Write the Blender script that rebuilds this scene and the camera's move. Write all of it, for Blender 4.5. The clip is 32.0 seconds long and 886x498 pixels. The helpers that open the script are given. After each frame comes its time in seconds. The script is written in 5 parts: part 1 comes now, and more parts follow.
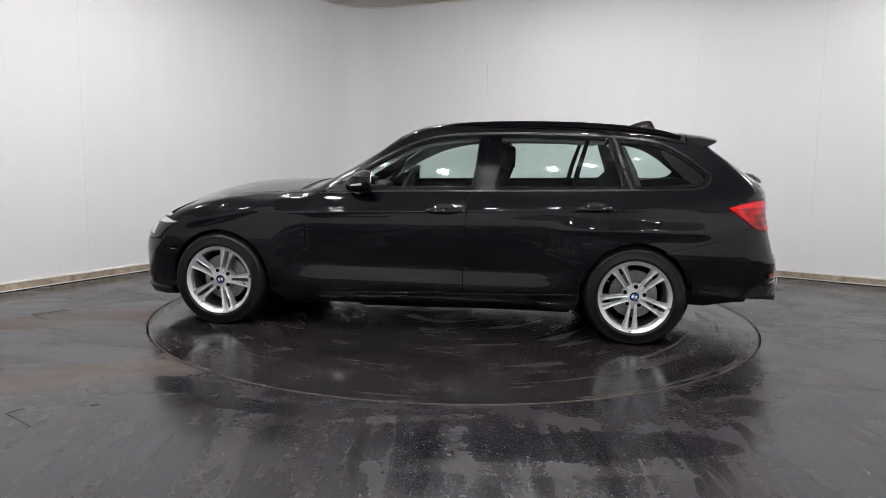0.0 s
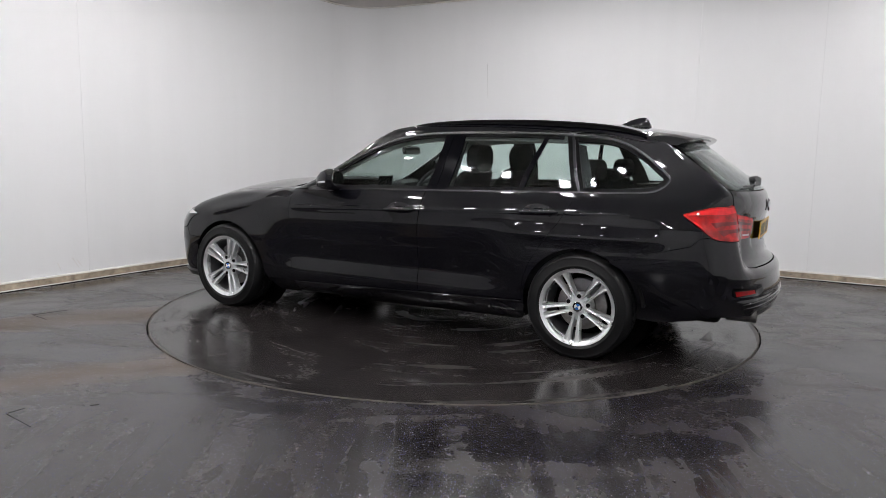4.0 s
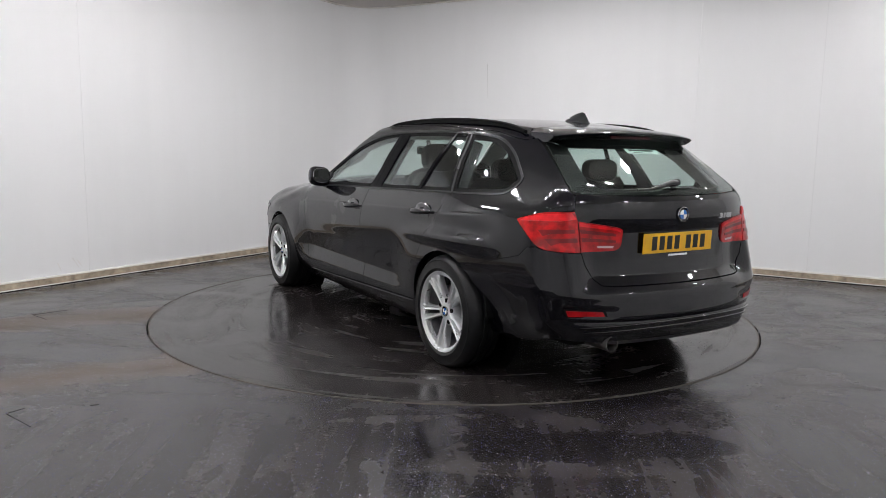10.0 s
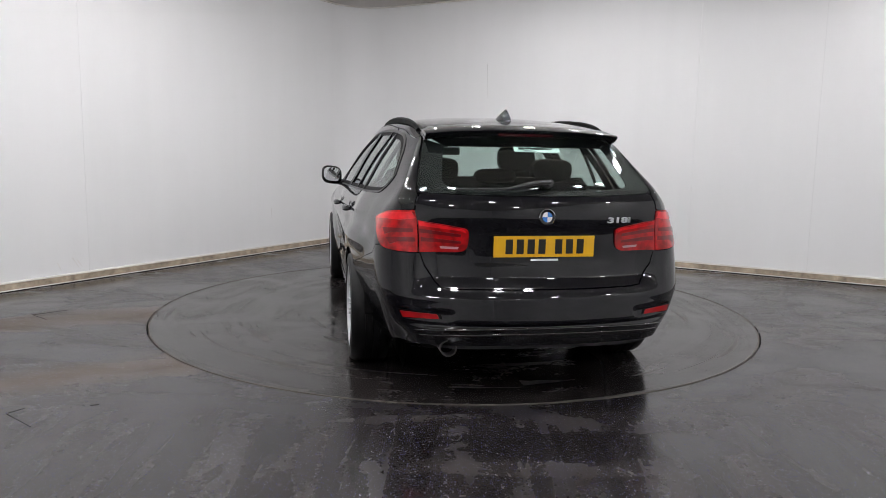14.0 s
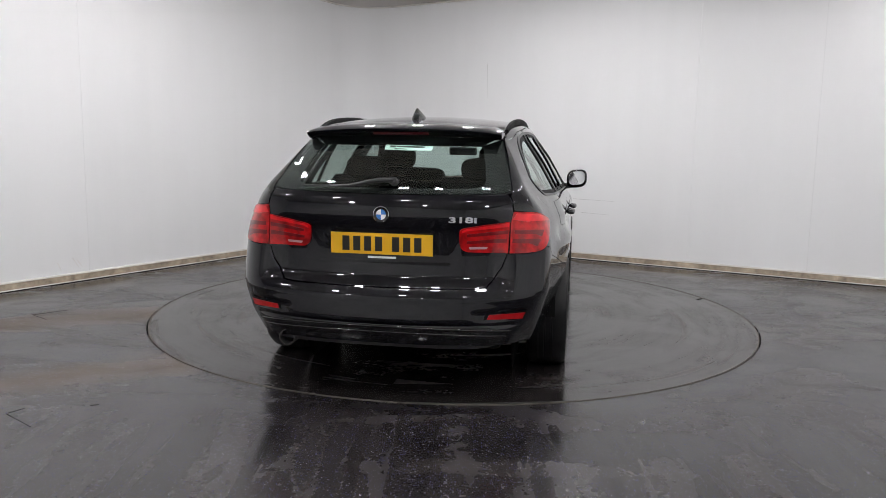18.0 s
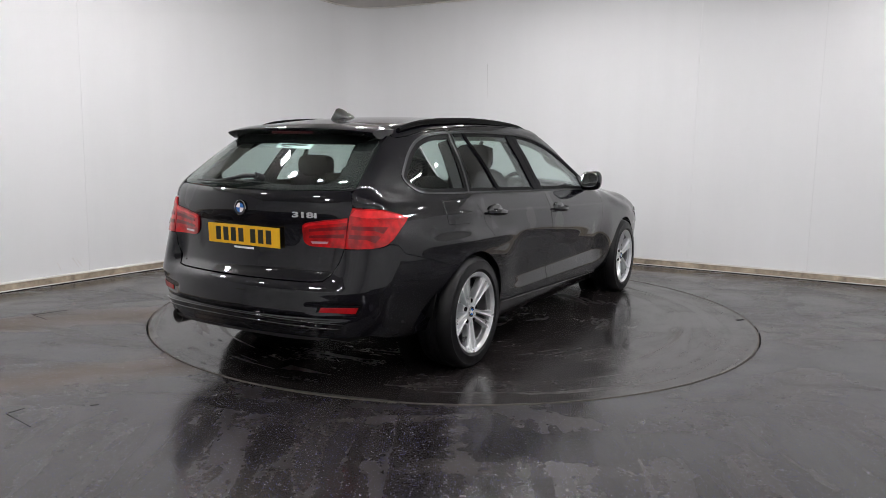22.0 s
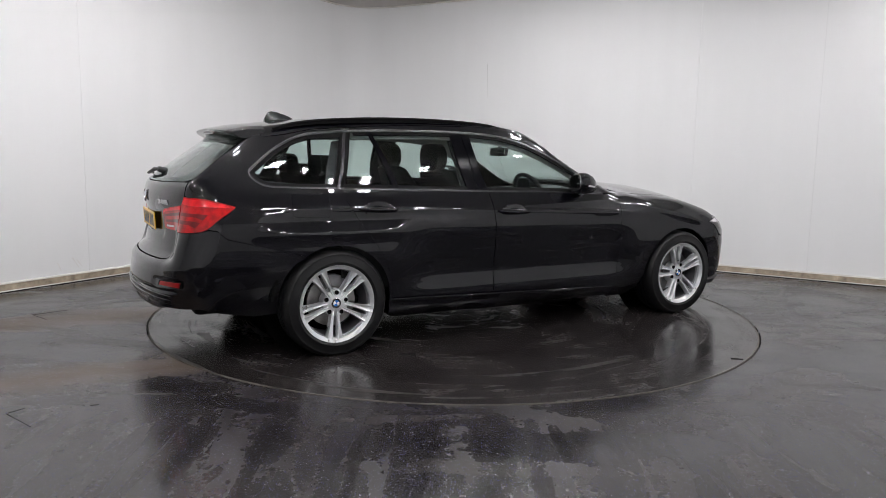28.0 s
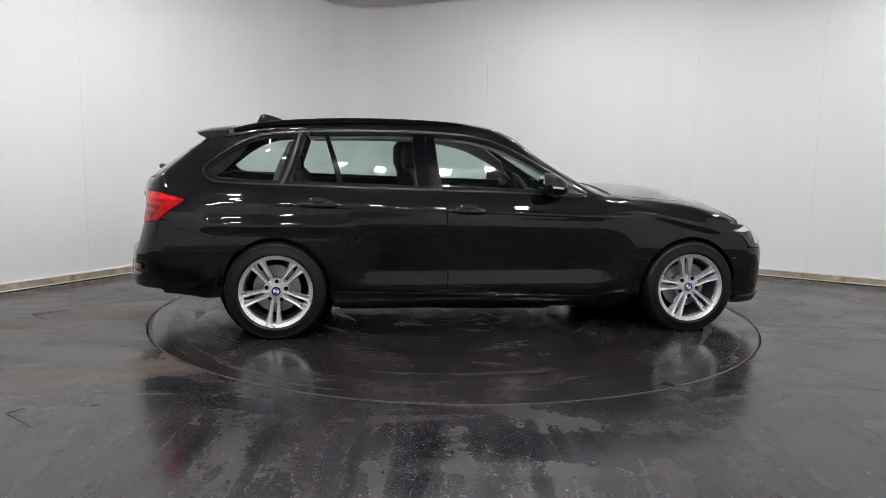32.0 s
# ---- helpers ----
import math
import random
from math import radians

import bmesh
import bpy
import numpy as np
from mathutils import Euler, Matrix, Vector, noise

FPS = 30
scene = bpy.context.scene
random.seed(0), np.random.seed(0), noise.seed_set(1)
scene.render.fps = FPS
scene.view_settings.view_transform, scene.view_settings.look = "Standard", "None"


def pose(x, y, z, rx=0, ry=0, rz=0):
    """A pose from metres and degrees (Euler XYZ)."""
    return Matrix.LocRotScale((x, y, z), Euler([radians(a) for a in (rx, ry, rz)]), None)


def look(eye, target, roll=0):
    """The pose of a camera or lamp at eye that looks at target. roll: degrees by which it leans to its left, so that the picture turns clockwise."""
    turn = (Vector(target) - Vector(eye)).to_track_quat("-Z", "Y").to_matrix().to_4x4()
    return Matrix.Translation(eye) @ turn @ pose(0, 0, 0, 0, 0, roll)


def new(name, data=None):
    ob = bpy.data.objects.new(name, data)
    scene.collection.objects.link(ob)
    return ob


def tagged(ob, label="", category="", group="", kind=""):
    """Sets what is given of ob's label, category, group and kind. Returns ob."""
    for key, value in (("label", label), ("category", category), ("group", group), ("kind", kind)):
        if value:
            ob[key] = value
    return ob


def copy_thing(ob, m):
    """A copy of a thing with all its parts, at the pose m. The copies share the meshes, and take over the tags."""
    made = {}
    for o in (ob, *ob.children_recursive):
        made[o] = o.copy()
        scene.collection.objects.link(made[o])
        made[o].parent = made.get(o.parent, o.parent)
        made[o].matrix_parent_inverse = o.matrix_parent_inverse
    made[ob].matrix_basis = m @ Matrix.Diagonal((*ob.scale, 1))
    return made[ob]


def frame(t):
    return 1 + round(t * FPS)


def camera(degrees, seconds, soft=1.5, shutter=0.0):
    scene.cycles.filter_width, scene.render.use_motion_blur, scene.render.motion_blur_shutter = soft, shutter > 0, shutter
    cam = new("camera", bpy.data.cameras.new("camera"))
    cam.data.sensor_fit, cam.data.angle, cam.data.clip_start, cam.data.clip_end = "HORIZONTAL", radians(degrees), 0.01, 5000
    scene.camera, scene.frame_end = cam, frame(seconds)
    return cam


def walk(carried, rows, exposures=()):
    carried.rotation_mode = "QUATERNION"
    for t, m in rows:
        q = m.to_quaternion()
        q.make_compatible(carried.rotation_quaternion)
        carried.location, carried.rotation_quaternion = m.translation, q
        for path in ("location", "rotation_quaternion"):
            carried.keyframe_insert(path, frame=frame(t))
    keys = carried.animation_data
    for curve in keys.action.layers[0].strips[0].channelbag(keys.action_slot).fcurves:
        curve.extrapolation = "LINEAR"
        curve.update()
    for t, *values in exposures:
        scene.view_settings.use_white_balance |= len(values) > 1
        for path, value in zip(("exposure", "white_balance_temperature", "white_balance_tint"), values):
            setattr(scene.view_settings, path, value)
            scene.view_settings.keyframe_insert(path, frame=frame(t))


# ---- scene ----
cam = camera(61.92, 32.0, soft=0.55)
EYE, AIM = Vector((0.0, -5.769, 1.254)), Vector((-0.01413, 0.99077, -0.13480))
walk(cam, [(0.0, look(EYE, EYE + AIM, 0.951)), (32.0, look(EYE, EYE + AIM, 0.951))])

# ---- world and exposure ----
world = bpy.data.worlds.new("world")
scene.world = world
world.use_nodes = True
world.node_tree.nodes["Background"].inputs[0].default_value = (0.5, 0.52, 0.55, 1)
world.node_tree.nodes["Background"].inputs[1].default_value = 0.02
scene.view_settings.exposure = 0.0
LAMP, LAMP_SIDE, RING, OUTER = 208.0, 0.11, 2.15, 4.4      # the ceiling lamps: brightness, side, radii of their two half rings


# ---- materials ----
def nodes_of(name):
    m = bpy.data.materials.new(name)
    m.use_nodes = True
    t = m.node_tree
    return m, t, t.nodes["Principled BSDF"]


def add(t, kind, ins=None, operation="", data_type="", blend_type=""):
    n = t.nodes.new(kind)
    if operation:
        n.operation = operation
    if data_type:
        n.data_type = data_type
    if blend_type:
        n.blend_type = blend_type
    for k, v in (ins or {}).items():
        if isinstance(v, bpy.types.NodeSocket):
            t.links.new(v, n.inputs[k])
        else:
            n.inputs[k].default_value = v
    return n


def ramp(t, fac, stops):
    n = add(t, "ShaderNodeValToRGB", {0: fac})
    e = n.color_ramp.elements
    while len(e) < len(stops):
        e.new(0.5)
    for el, (pos, c) in zip(e, stops):
        el.position, el.color = pos, (*c, 1) if len(c) == 3 else c
    return n.outputs[0]


def grey(v):
    return (v, v, v)


def plain(name, base, rough=0.5, metal=0.0, coat=0.0, vary=0.12, scale=6.0, bump=0.0, grain=120.0, spec=0.5):
    """A surface with a soft stain and a fine grain in its colour, gloss and relief."""
    m, t, b = nodes_of(name)
    co = add(t, "ShaderNodeTexCoord").outputs["Object"]
    big = add(t, "ShaderNodeTexNoise", {"Vector": co, "Scale": scale, "Detail": 5.0, "Roughness": 0.6}).outputs[0]
    fine = add(t, "ShaderNodeTexNoise", {"Vector": co, "Scale": grain, "Detail": 2.0}).outputs[0]
    lo, hi = [c * (1 - vary) for c in base], [min(1, c * (1 + vary)) for c in base]
    t.links.new(ramp(t, big, [(0.3, lo), (0.7, hi)]), b.inputs["Base Color"])
    r = add(t, "ShaderNodeMapRange", {0: big, 1: 0.3, 2: 0.7, 3: max(0.0, rough * (1 - vary)), 4: min(1.0, rough * (1 + vary))}).outputs[0]
    t.links.new(r, b.inputs["Roughness"])
    b.inputs["Metallic"].default_value = metal
    b.inputs["Coat Weight"].default_value = coat
    b.inputs["Coat Roughness"].default_value = 0.02
    b.inputs["Specular IOR Level"].default_value = spec
    if bump:
        n = add(t, "ShaderNodeBump", {"Height": fine, "Strength": bump, "Distance": 0.002}).outputs[0]
        t.links.new(n, b.inputs["Normal"])
    return m


def paint_material():
    """Black clear-coated car paint with a faint blue flake."""
    m, t, b = nodes_of("black_paint")
    co = add(t, "ShaderNodeTexCoord").outputs["Object"]
    fl = add(t, "ShaderNodeTexVoronoi", {"Vector": co, "Scale": 900.0}).outputs["Color"]
    sep = add(t, "ShaderNodeSeparateColor", {0: fl}).outputs[0]
    t.links.new(ramp(t, sep, [(0.0, (0.0012, 0.0012, 0.0018)), (1.0, (0.0036, 0.0037, 0.0068))]), b.inputs["Base Color"])
    dust = add(t, "ShaderNodeTexNoise", {"Vector": co, "Scale": 3.0, "Detail": 6.0}).outputs[0]
    t.links.new(add(t, "ShaderNodeMapRange", {0: dust, 3: 0.22, 4: 0.36}).outputs[0], b.inputs["Roughness"])
    b.inputs["Metallic"].default_value = 0.0
    b.inputs["Specular IOR Level"].default_value = 0.05
    b.inputs["Coat Weight"].default_value = 1.0
    b.inputs["Coat IOR"].default_value = 1.5
    b.inputs["Coat Roughness"].default_value = 0.025
    return m


def glass_material(name, tint):
    """A solid pane of tinted glass."""
    m, t, b = nodes_of(name)
    b.inputs["Base Color"].default_value = (*tint, 1)
    b.inputs["Roughness"].default_value = 0.0
    b.inputs["Transmission Weight"].default_value = 1.0
    b.inputs["IOR"].default_value = 1.35
    return m


def lamp_lens_material(name, base, inner=0.35):
    m, t, b = nodes_of(name)
    co = add(t, "ShaderNodeTexCoord").outputs["Object"]
    w = add(t, "ShaderNodeTexNoise", {"Vector": co, "Scale": 22.0, "Detail": 3.0}).outputs[0]
    t.links.new(ramp(t, w, [(0.35, [c * inner for c in base]), (0.62, base)]), b.inputs["Base Color"])
    b.inputs["Roughness"].default_value = 0.3
    b.inputs["Coat Weight"].default_value = 1.0
    b.inputs["Coat Roughness"].default_value = 0.01
    b.inputs["Specular IOR Level"].default_value = 0.1
    return m


# stains on the floor: centre, half sizes, turn in degrees; the broad middle ones also paint the car's reflection and
# its pale edge
PALE_SPOTS = [(0.03, -2.62, 0.085, 0.085, 0), (-0.22, -2.46, 0.36, 0.045, 8), (0.55, -2.44, 0.16, 0.06, -10), (0.25, -2.98, 0.62, 0.07, 0), (2.75, -0.55, 0.75, 0.32, 60), (1.95, -1.75, 0.5, 0.16, 40), (-3.0, 0.05, 0.6, 0.13, 25), (2.2, -0.75, 0.22, 0.5, 20)]
WET_REFLECTION_SPOTS = [(-1.42, -2.05, 0.28, 0.10, -20), (-1.02, -2.32, 0.34, 0.08, -15), (0.55, -2.72, 0.75, 0.16, 0), (1.45, -1.95, 0.25, 0.09, 25), (2.55, -1.15, 0.55, 0.16, 50), (3.1, -0.2, 0.4, 0.14, 30), (-0.75, -2.75, 0.10, 0.24, 0)]


def floor_material(name, disc):
    """Dark sheet flooring: pale flecks, dried puddles, wipe marks and brown dust. disc: the turntable's own, with scrubbed rings."""
    m, t, b = nodes_of(name)
    co = add(t, "ShaderNodeTexCoord").outputs["Object"]
    xyz = add(t, "ShaderNodeSeparateXYZ", {0: co})

    def noise_of(vec, scale, detail=6.0, rough=0.6, warp=0.0):
        return add(t, "ShaderNodeTexNoise", {"Vector": vec, "Scale": scale, "Detail": detail, "Roughness": rough, "Distortion": warp}).outputs[0]

    def math_of(op, a, c):
        return add(t, "ShaderNodeMath", {0: a, 1: c}, operation=op).outputs[0]

    big = noise_of(co, 0.5, 5.0, 0.55, 0.3)
    mid = noise_of(co, 1.7, 5.0, 0.5, 0.8)
    if disc:
        rad = add(t, "ShaderNodeVectorMath", {0: co}, operation="LENGTH").outputs["Value"]
        ang = math_of("ARCTAN2", xyz.outputs[1], xyz.outputs[0])
        lane = add(t, "ShaderNodeCombineXYZ", {0: math_of("MULTIPLY", rad, 3.2), 1: math_of("MULTIPLY", ang, 0.8), 2: 0.0}).outputs[0]
        wipe = noise_of(lane, 1.5, 5.0, 0.55, 0.5)
        lane3 = add(t, "ShaderNodeCombineXYZ", {0: math_of("MULTIPLY", rad, 7.5), 1: math_of("MULTIPLY", ang, 1.1), 2: 4.0}).outputs[0]
        dried = add(t, "ShaderNodeMapRange", {0: noise_of(lane3, 1.0, 4.0, 0.5, 0.35), 1: 0.605, 2: 0.645}).outputs[0]
    else:
        lane = add(t, "ShaderNodeMapping", {"Vector": co, "Rotation": (0, 0, 0.06), "Scale": (4.6, 0.65, 1.0)}).outputs[0]
        lane2 = add(t, "ShaderNodeMapping", {"Vector": co, "Rotation": (0, 0, -0.5), "Scale": (0.85, 1.45, 1.0)}).outputs[0]
        near_eye = add(t, "ShaderNodeMapRange", {0: xyz.outputs[1], 1: -2.3, 2: -2.7, 3: 0.0, 4: 1.0}).outputs[0]

        def blend_of(scale):
            both = add(t, "ShaderNodeMix", {0: near_eye}, data_type="FLOAT")
            t.links.new(noise_of(lane2, scale, 3.5, 0.45, 0.5), both.inputs[2])
            t.links.new(noise_of(lane, scale, 3.5, 0.45, 0.5), both.inputs[3])
            return both.outputs[0]

        wipe, mid = blend_of(1.35), blend_of(1.0)
    if not disc:
        # dried puddles, wet blotches and the car's painted reflection, each with its own ragged edge
        edge = math_of("MULTIPLY", math_of("SUBTRACT", noise_of(co, 5.0, 4.0, 0.6, 0.6), 0.5), 1.9)

        def blotch(cx, cy, rx, ry, turned):
            at = add(t, "ShaderNodeMapping", {"Vector": co, "Location": (-cx, -cy, 0)}).outputs[0]
            at = add(t, "ShaderNodeMapping", {"Vector": at, "Rotation": (0, 0, radians(-turned))}).outputs[0]
            at = add(t, "ShaderNodeVectorMath", {0: at, 1: (1 / rx, 1 / ry, 0.0)}, operation="MULTIPLY").outputs[0]
            far = add(t, "ShaderNodeVectorMath", {0: at}, operation="LENGTH").outputs["Value"]
            return add(t, "ShaderNodeMapRange", {0: math_of("ADD", far, edge), 1: 1.1, 2: 0.85}).outputs[0]

        def all_of(spots):
            total = blotch(*spots[0])
            for sp in spots[1:]:
                total = math_of("MAXIMUM", total, blotch(*sp))
            return total

        pale = all_of(PALE_SPOTS)
        wet = all_of(WET_REFLECTION_SPOTS)
    fine = noise_of(co, 240.0, 2.0)
    speck = noise_of(co, 38.0, 3.0)
    base = ramp(t, mid, [(0.30, (0.0145, 0.0125, 0.0127)), (0.50, (0.018, 0.0155, 0.0154)), (0.58, (0.024, 0.0205, 0.020)), (0.75, (0.020, 0.0175, 0.0172))])
    if not disc:
        # brown dust towards the wall on the car's front side at the start
        across = math_of("ADD", math_of("MULTIPLY", xyz.outputs[0], -0.58), math_of("MULTIPLY", xyz.outputs[1], 0.81))
        across = math_of("ADD", across, math_of("MULTIPLY", math_of("SUBTRACT", big, 0.5), 0.9))
        along = math_of("ADD", math_of("MULTIPLY", xyz.outputs[0], 0.81), math_of("MULTIPLY", xyz.outputs[1], 0.58))
        band_a = math_of("SUBTRACT", 1.0, math_of("MULTIPLY", math_of("ABSOLUTE", math_of("ADD", across, 0.40), 0.0), 4.0))
        band_b = math_of("SUBTRACT", 1.0, math_of("MULTIPLY", math_of("ABSOLUTE", math_of("SUBTRACT", across, 0.98), 0.0), 3.0))
        dust = math_of("ADD", math_of("MAXIMUM", band_a, band_b), math_of("MULTIPLY", math_of("SUBTRACT", mid, 0.5), 1.2))
        dust = add(t, "ShaderNodeMapRange", {0: dust, 1: 0.0, 2: 0.9}).outputs[0]
        dust = math_of("MULTIPLY", dust, add(t, "ShaderNodeMapRange", {0: along, 1: -1.3, 2: -1.9, 3: 0.0, 4: 0.85}).outputs[0])
        brown = add(t, "ShaderNodeMix", data_type="RGBA")
        t.links.new(dust, brown.inputs[0])
        t.links.new(base, brown.inputs[6])
        brown.inputs[7].default_value = (0.085, 0.060, 0.042, 1)
        base = brown.outputs[2]
        for mask, tone_of in ((math_of("MULTIPLY", pale, 0.45), (0.046, 0.040, 0.038, 1)), (math_of("MULTIPLY", wet, 0.6), (0.010, 0.0088, 0.009, 1))):
            laid = add(t, "ShaderNodeMix", data_type="RGBA")
            t.links.new(mask, laid.inputs[0])
            t.links.new(base, laid.inputs[6])
            laid.inputs[7].default_value = tone_of
            base = laid.outputs[2]
    else:
        chalk = add(t, "ShaderNodeMix", data_type="RGBA")
        t.links.new(dried, chalk.inputs[0])
        t.links.new(base, chalk.inputs[6])
        chalk.inputs[7].default_value = (0.034, 0.030, 0.028, 1)
        base = chalk.outputs[2]
    mul = add(t, "ShaderNodeMix", data_type="RGBA", blend_type="MULTIPLY")
    mul.inputs[0].default_value = 1.0
    t.links.new(base, mul.inputs[6])
    t.links.new(ramp(t, wipe, [(0.36, grey(0.88)), (0.5, grey(1.0)), (0.56, grey(1.15)), (0.66, grey(1.03))]), mul.inputs[7])
    col = mul.outputs[2]
    cells = add(t, "ShaderNodeTexVoronoi", {"Vector": co, "Scale": 115.0})
    near = math_of("LESS_THAN", cells.outputs["Distance"], 0.23)
    pick = add(t, "ShaderNodeSeparateColor", {0: cells.outputs["Color"]})
    some = math_of("GREATER_THAN", pick.outputs[0], 0.985 if disc else 0.5)
    tone = ramp(t, pick.outputs[1], [(0.0, (0.06, 0.06, 0.26)), (0.6, (0.13, 0.13, 0.26)), (0.97, (0.42, 0.42, 0.48))])
    mixed = add(t, "ShaderNodeMix", data_type="RGBA")
    t.links.new(math_of("MULTIPLY", near, some), mixed.inputs[0])
    t.links.new(col, mixed.inputs[6])
    t.links.new(tone, mixed.inputs[7])
    t.links.new(mixed.outputs[2], b.inputs["Base Color"])
    k = 0.85 if disc else 1.05
    gl = ramp(t, mid, [(0.36, grey(0.14 * k)), (0.46, grey(0.20 * k)), (0.55, grey(0.27 * k)), (0.70, grey(0.21 * k))])
    gw = ramp(t, wipe, [(0.40, grey(0.80)), (0.50, grey(1.0)), (0.54, grey(1.3)), (0.62, grey(1.0))])
    gs = ramp(t, speck, [(0.4, grey(0.92)), (0.65, grey(1.1))])
    rough = math_of("MULTIPLY", math_of("MULTIPLY", gl, gw), gs)
    if not disc:
        rough = math_of("ADD", rough, math_of("MULTIPLY", dust, 0.22))
        rough = math_of("ADD", rough, math_of("MULTIPLY", pale, 0.05))
        rough = math_of("MULTIPLY", rough, math_of("SUBTRACT", 1.0, math_of("MULTIPLY", wet, 0.3)))
    else:
        rough = math_of("ADD", rough, math_of("MULTIPLY", dried, 0.18))
    t.links.new(rough, b.inputs["Roughness"])
    b.inputs["Specular IOR Level"].default_value = 0.5
    bump = add(t, "ShaderNodeBump", {"Height": fine, "Strength": 0.05, "Distance": 0.001}).outputs[0]
    t.links.new(bump, b.inputs["Normal"])
    return m


def wall_material():
    """White painted board with faint vertical runs, scuffs and dust."""
    m, t, b = nodes_of("white_wall")
    co = add(t, "ShaderNodeTexCoord").outputs["Object"]
    run = add(t, "ShaderNodeMapping", {"Vector": co, "Scale": (3.0, 3.0, 0.25)}).outputs[0]
    a = add(t, "ShaderNodeTexNoise", {"Vector": run, "Scale": 1.2, "Detail": 5.0, "Roughness": 0.6}).outputs[0]
    g = add(t, "ShaderNodeTexNoise", {"Vector": co, "Scale": 160.0, "Detail": 2.0}).outputs[0]
    t.links.new(ramp(t, a, [(0.30, (0.785, 0.785, 0.785)), (0.55, (0.80, 0.80, 0.80)), (0.8, (0.81, 0.81, 0.812))]), b.inputs["Base Color"])
    b.inputs["Roughness"].default_value = 0.55
    bump = add(t, "ShaderNodeBump", {"Height": g, "Strength": 0.08, "Distance": 0.001}).outputs[0]
    t.links.new(bump, b.inputs["Normal"])
    return m


def emitter(name, color, strength):
    m, t, b = nodes_of(name)
    b.inputs["Base Color"].default_value = (*color, 1)
    b.inputs["Emission Color"].default_value = (*color, 1)
    b.inputs["Emission Strength"].default_value = strength
    return m


M_PAINT = paint_material()
M_TRIM = plain("black_plastic", (0.012, 0.012, 0.013), 0.45, bump=0.15, vary=0.2)
M_GLOSSBLACK = plain("gloss_black", (0.004, 0.004, 0.005), 0.08, coat=0.6)
M_FRIT = plain("glass_border", (0.002, 0.002, 0.002), 0.6, vary=0.1, spec=0.08)
M_SATIN = plain("satin_trim", (0.034, 0.034, 0.036), 0.3, metal=0.7, vary=0.1, spec=0.3)
M_SEAL = plain("window_seal_rubber", (0.003, 0.003, 0.0032), 0.5, spec=0.06, vary=0.15)
M_PILLAR = plain("pillar_black", (0.003, 0.003, 0.004), 0.16, spec=0.03, vary=0.05)
M_CHROME = plain("chrome", (0.75, 0.76, 0.78), 0.09, metal=1.0, vary=0.05)
M_GLASS = glass_material("green_glass", (0.79, 0.89, 0.86))
M_REARGLASS = glass_material("dark_green_glass", (0.74, 0.85, 0.81))
M_ALLOY = plain("silver_alloy", (0.80, 0.81, 0.82), 0.29, metal=0.75, vary=0.08, coat=0.3, scale=14)
M_ALLOYDARK = plain("alloy_barrel", (0.24, 0.24, 0.25), 0.4, metal=0.7, vary=0.2, scale=14)
M_TYRE = plain("tyre_rubber", (0.005, 0.005, 0.0055), 0.45, bump=0.12, vary=0.25, scale=12, spec=0.3)
M_STEEL = plain("brake_steel", (0.33, 0.32, 0.31), 0.38, metal=1.0, vary=0.25, scale=20)
M_EXHAUST = plain("dull_steel", (0.13, 0.125, 0.12), 0.4, metal=0.9, vary=0.25, scale=30)
M_DARK = plain("underbody_black", (0.004, 0.004, 0.004), 0.8, vary=0.3, spec=0.1)
M_MARK = plain("silver_letters", (0.62, 0.63, 0.65), 0.25, metal=0.3, vary=0.05)
M_RED = lamp_lens_material("red_lens", (0.56, 0.0015, 0.004), 0.42)
M_REDDARK = lamp_lens_material("dark_red_lens", (0.20, 0.002, 0.005), 0.6)
# Paler copy of the red lens, with a lit sheen put into its colour.
M_REDLIT = lamp_lens_material("lit_red_lens", (0.84, 0.012, 0.02), 0.75)
M_BRAKE = lamp_lens_material("unlit_brake_lens", (0.045, 0.002, 0.004), 0.7)
M_REFLECT = lamp_lens_material("reflector_red", (0.42, 0.003, 0.006), 0.7)
M_REVERSE = plain("reversing_lens_pink", (0.55, 0.30, 0.32), 0.2, coat=0.8)
M_LENSDARK = plain("lamp_interior", (0.035, 0.035, 0.038), 0.15, coat=0.8, vary=0.3, scale=25)
M_CLEARLENS = plain("clear_lens", (0.62, 0.60, 0.62), 0.12, coat=0.8)
M_YELLOW = plain("yellow_plate", (0.86, 0.47, 0.012), 0.35, vary=0.04, coat=0.3)
M_INK = plain("black_ink", (0.014, 0.012, 0.010), 0.4)
M_WHITE = plain("white_print", (0.78, 0.79, 0.80), 0.4, vary=0.03)
M_STICKER = plain("tinted_sticker", (0.58, 0.72, 0.68), 0.4, vary=0.03)
M_BLUE = plain("badge_blue", (0.03, 0.16, 0.50), 0.2, coat=0.6)
M_WIRE = plain("heating_wire_brown", (0.16, 0.11, 0.09), 0.5)
M_MIRROR = plain("mirror_glass", (0.82, 0.84, 0.85), 0.02, metal=1.0, vary=0.01)
M_CLOTH = plain("seat_fabric", (0.0045, 0.0045, 0.005), 0.9, bump=0.1, vary=0.2, spec=0.05)
M_CABIN = plain("cabin_plastic", (0.009, 0.009, 0.010), 0.65, spec=0.3, bump=0.2)
M_LINING = plain("roof_lining", (0.20, 0.20, 0.195), 0.9, bump=0.3, vary=0.05)
M_FLOOR = floor_material("sheet_floor", False)
M_DISC = floor_material("turntable_floor", True)
M_WALL = wall_material()
M_CEIL = plain("ceiling_paint", (0.56, 0.53, 0.50), 0.8, vary=0.06, scale=1.5, bump=0.1)
M_SKIRT = plain("stained_skirting", (0.38, 0.31, 0.23), 0.55, vary=0.5, scale=11.0, bump=0.3)
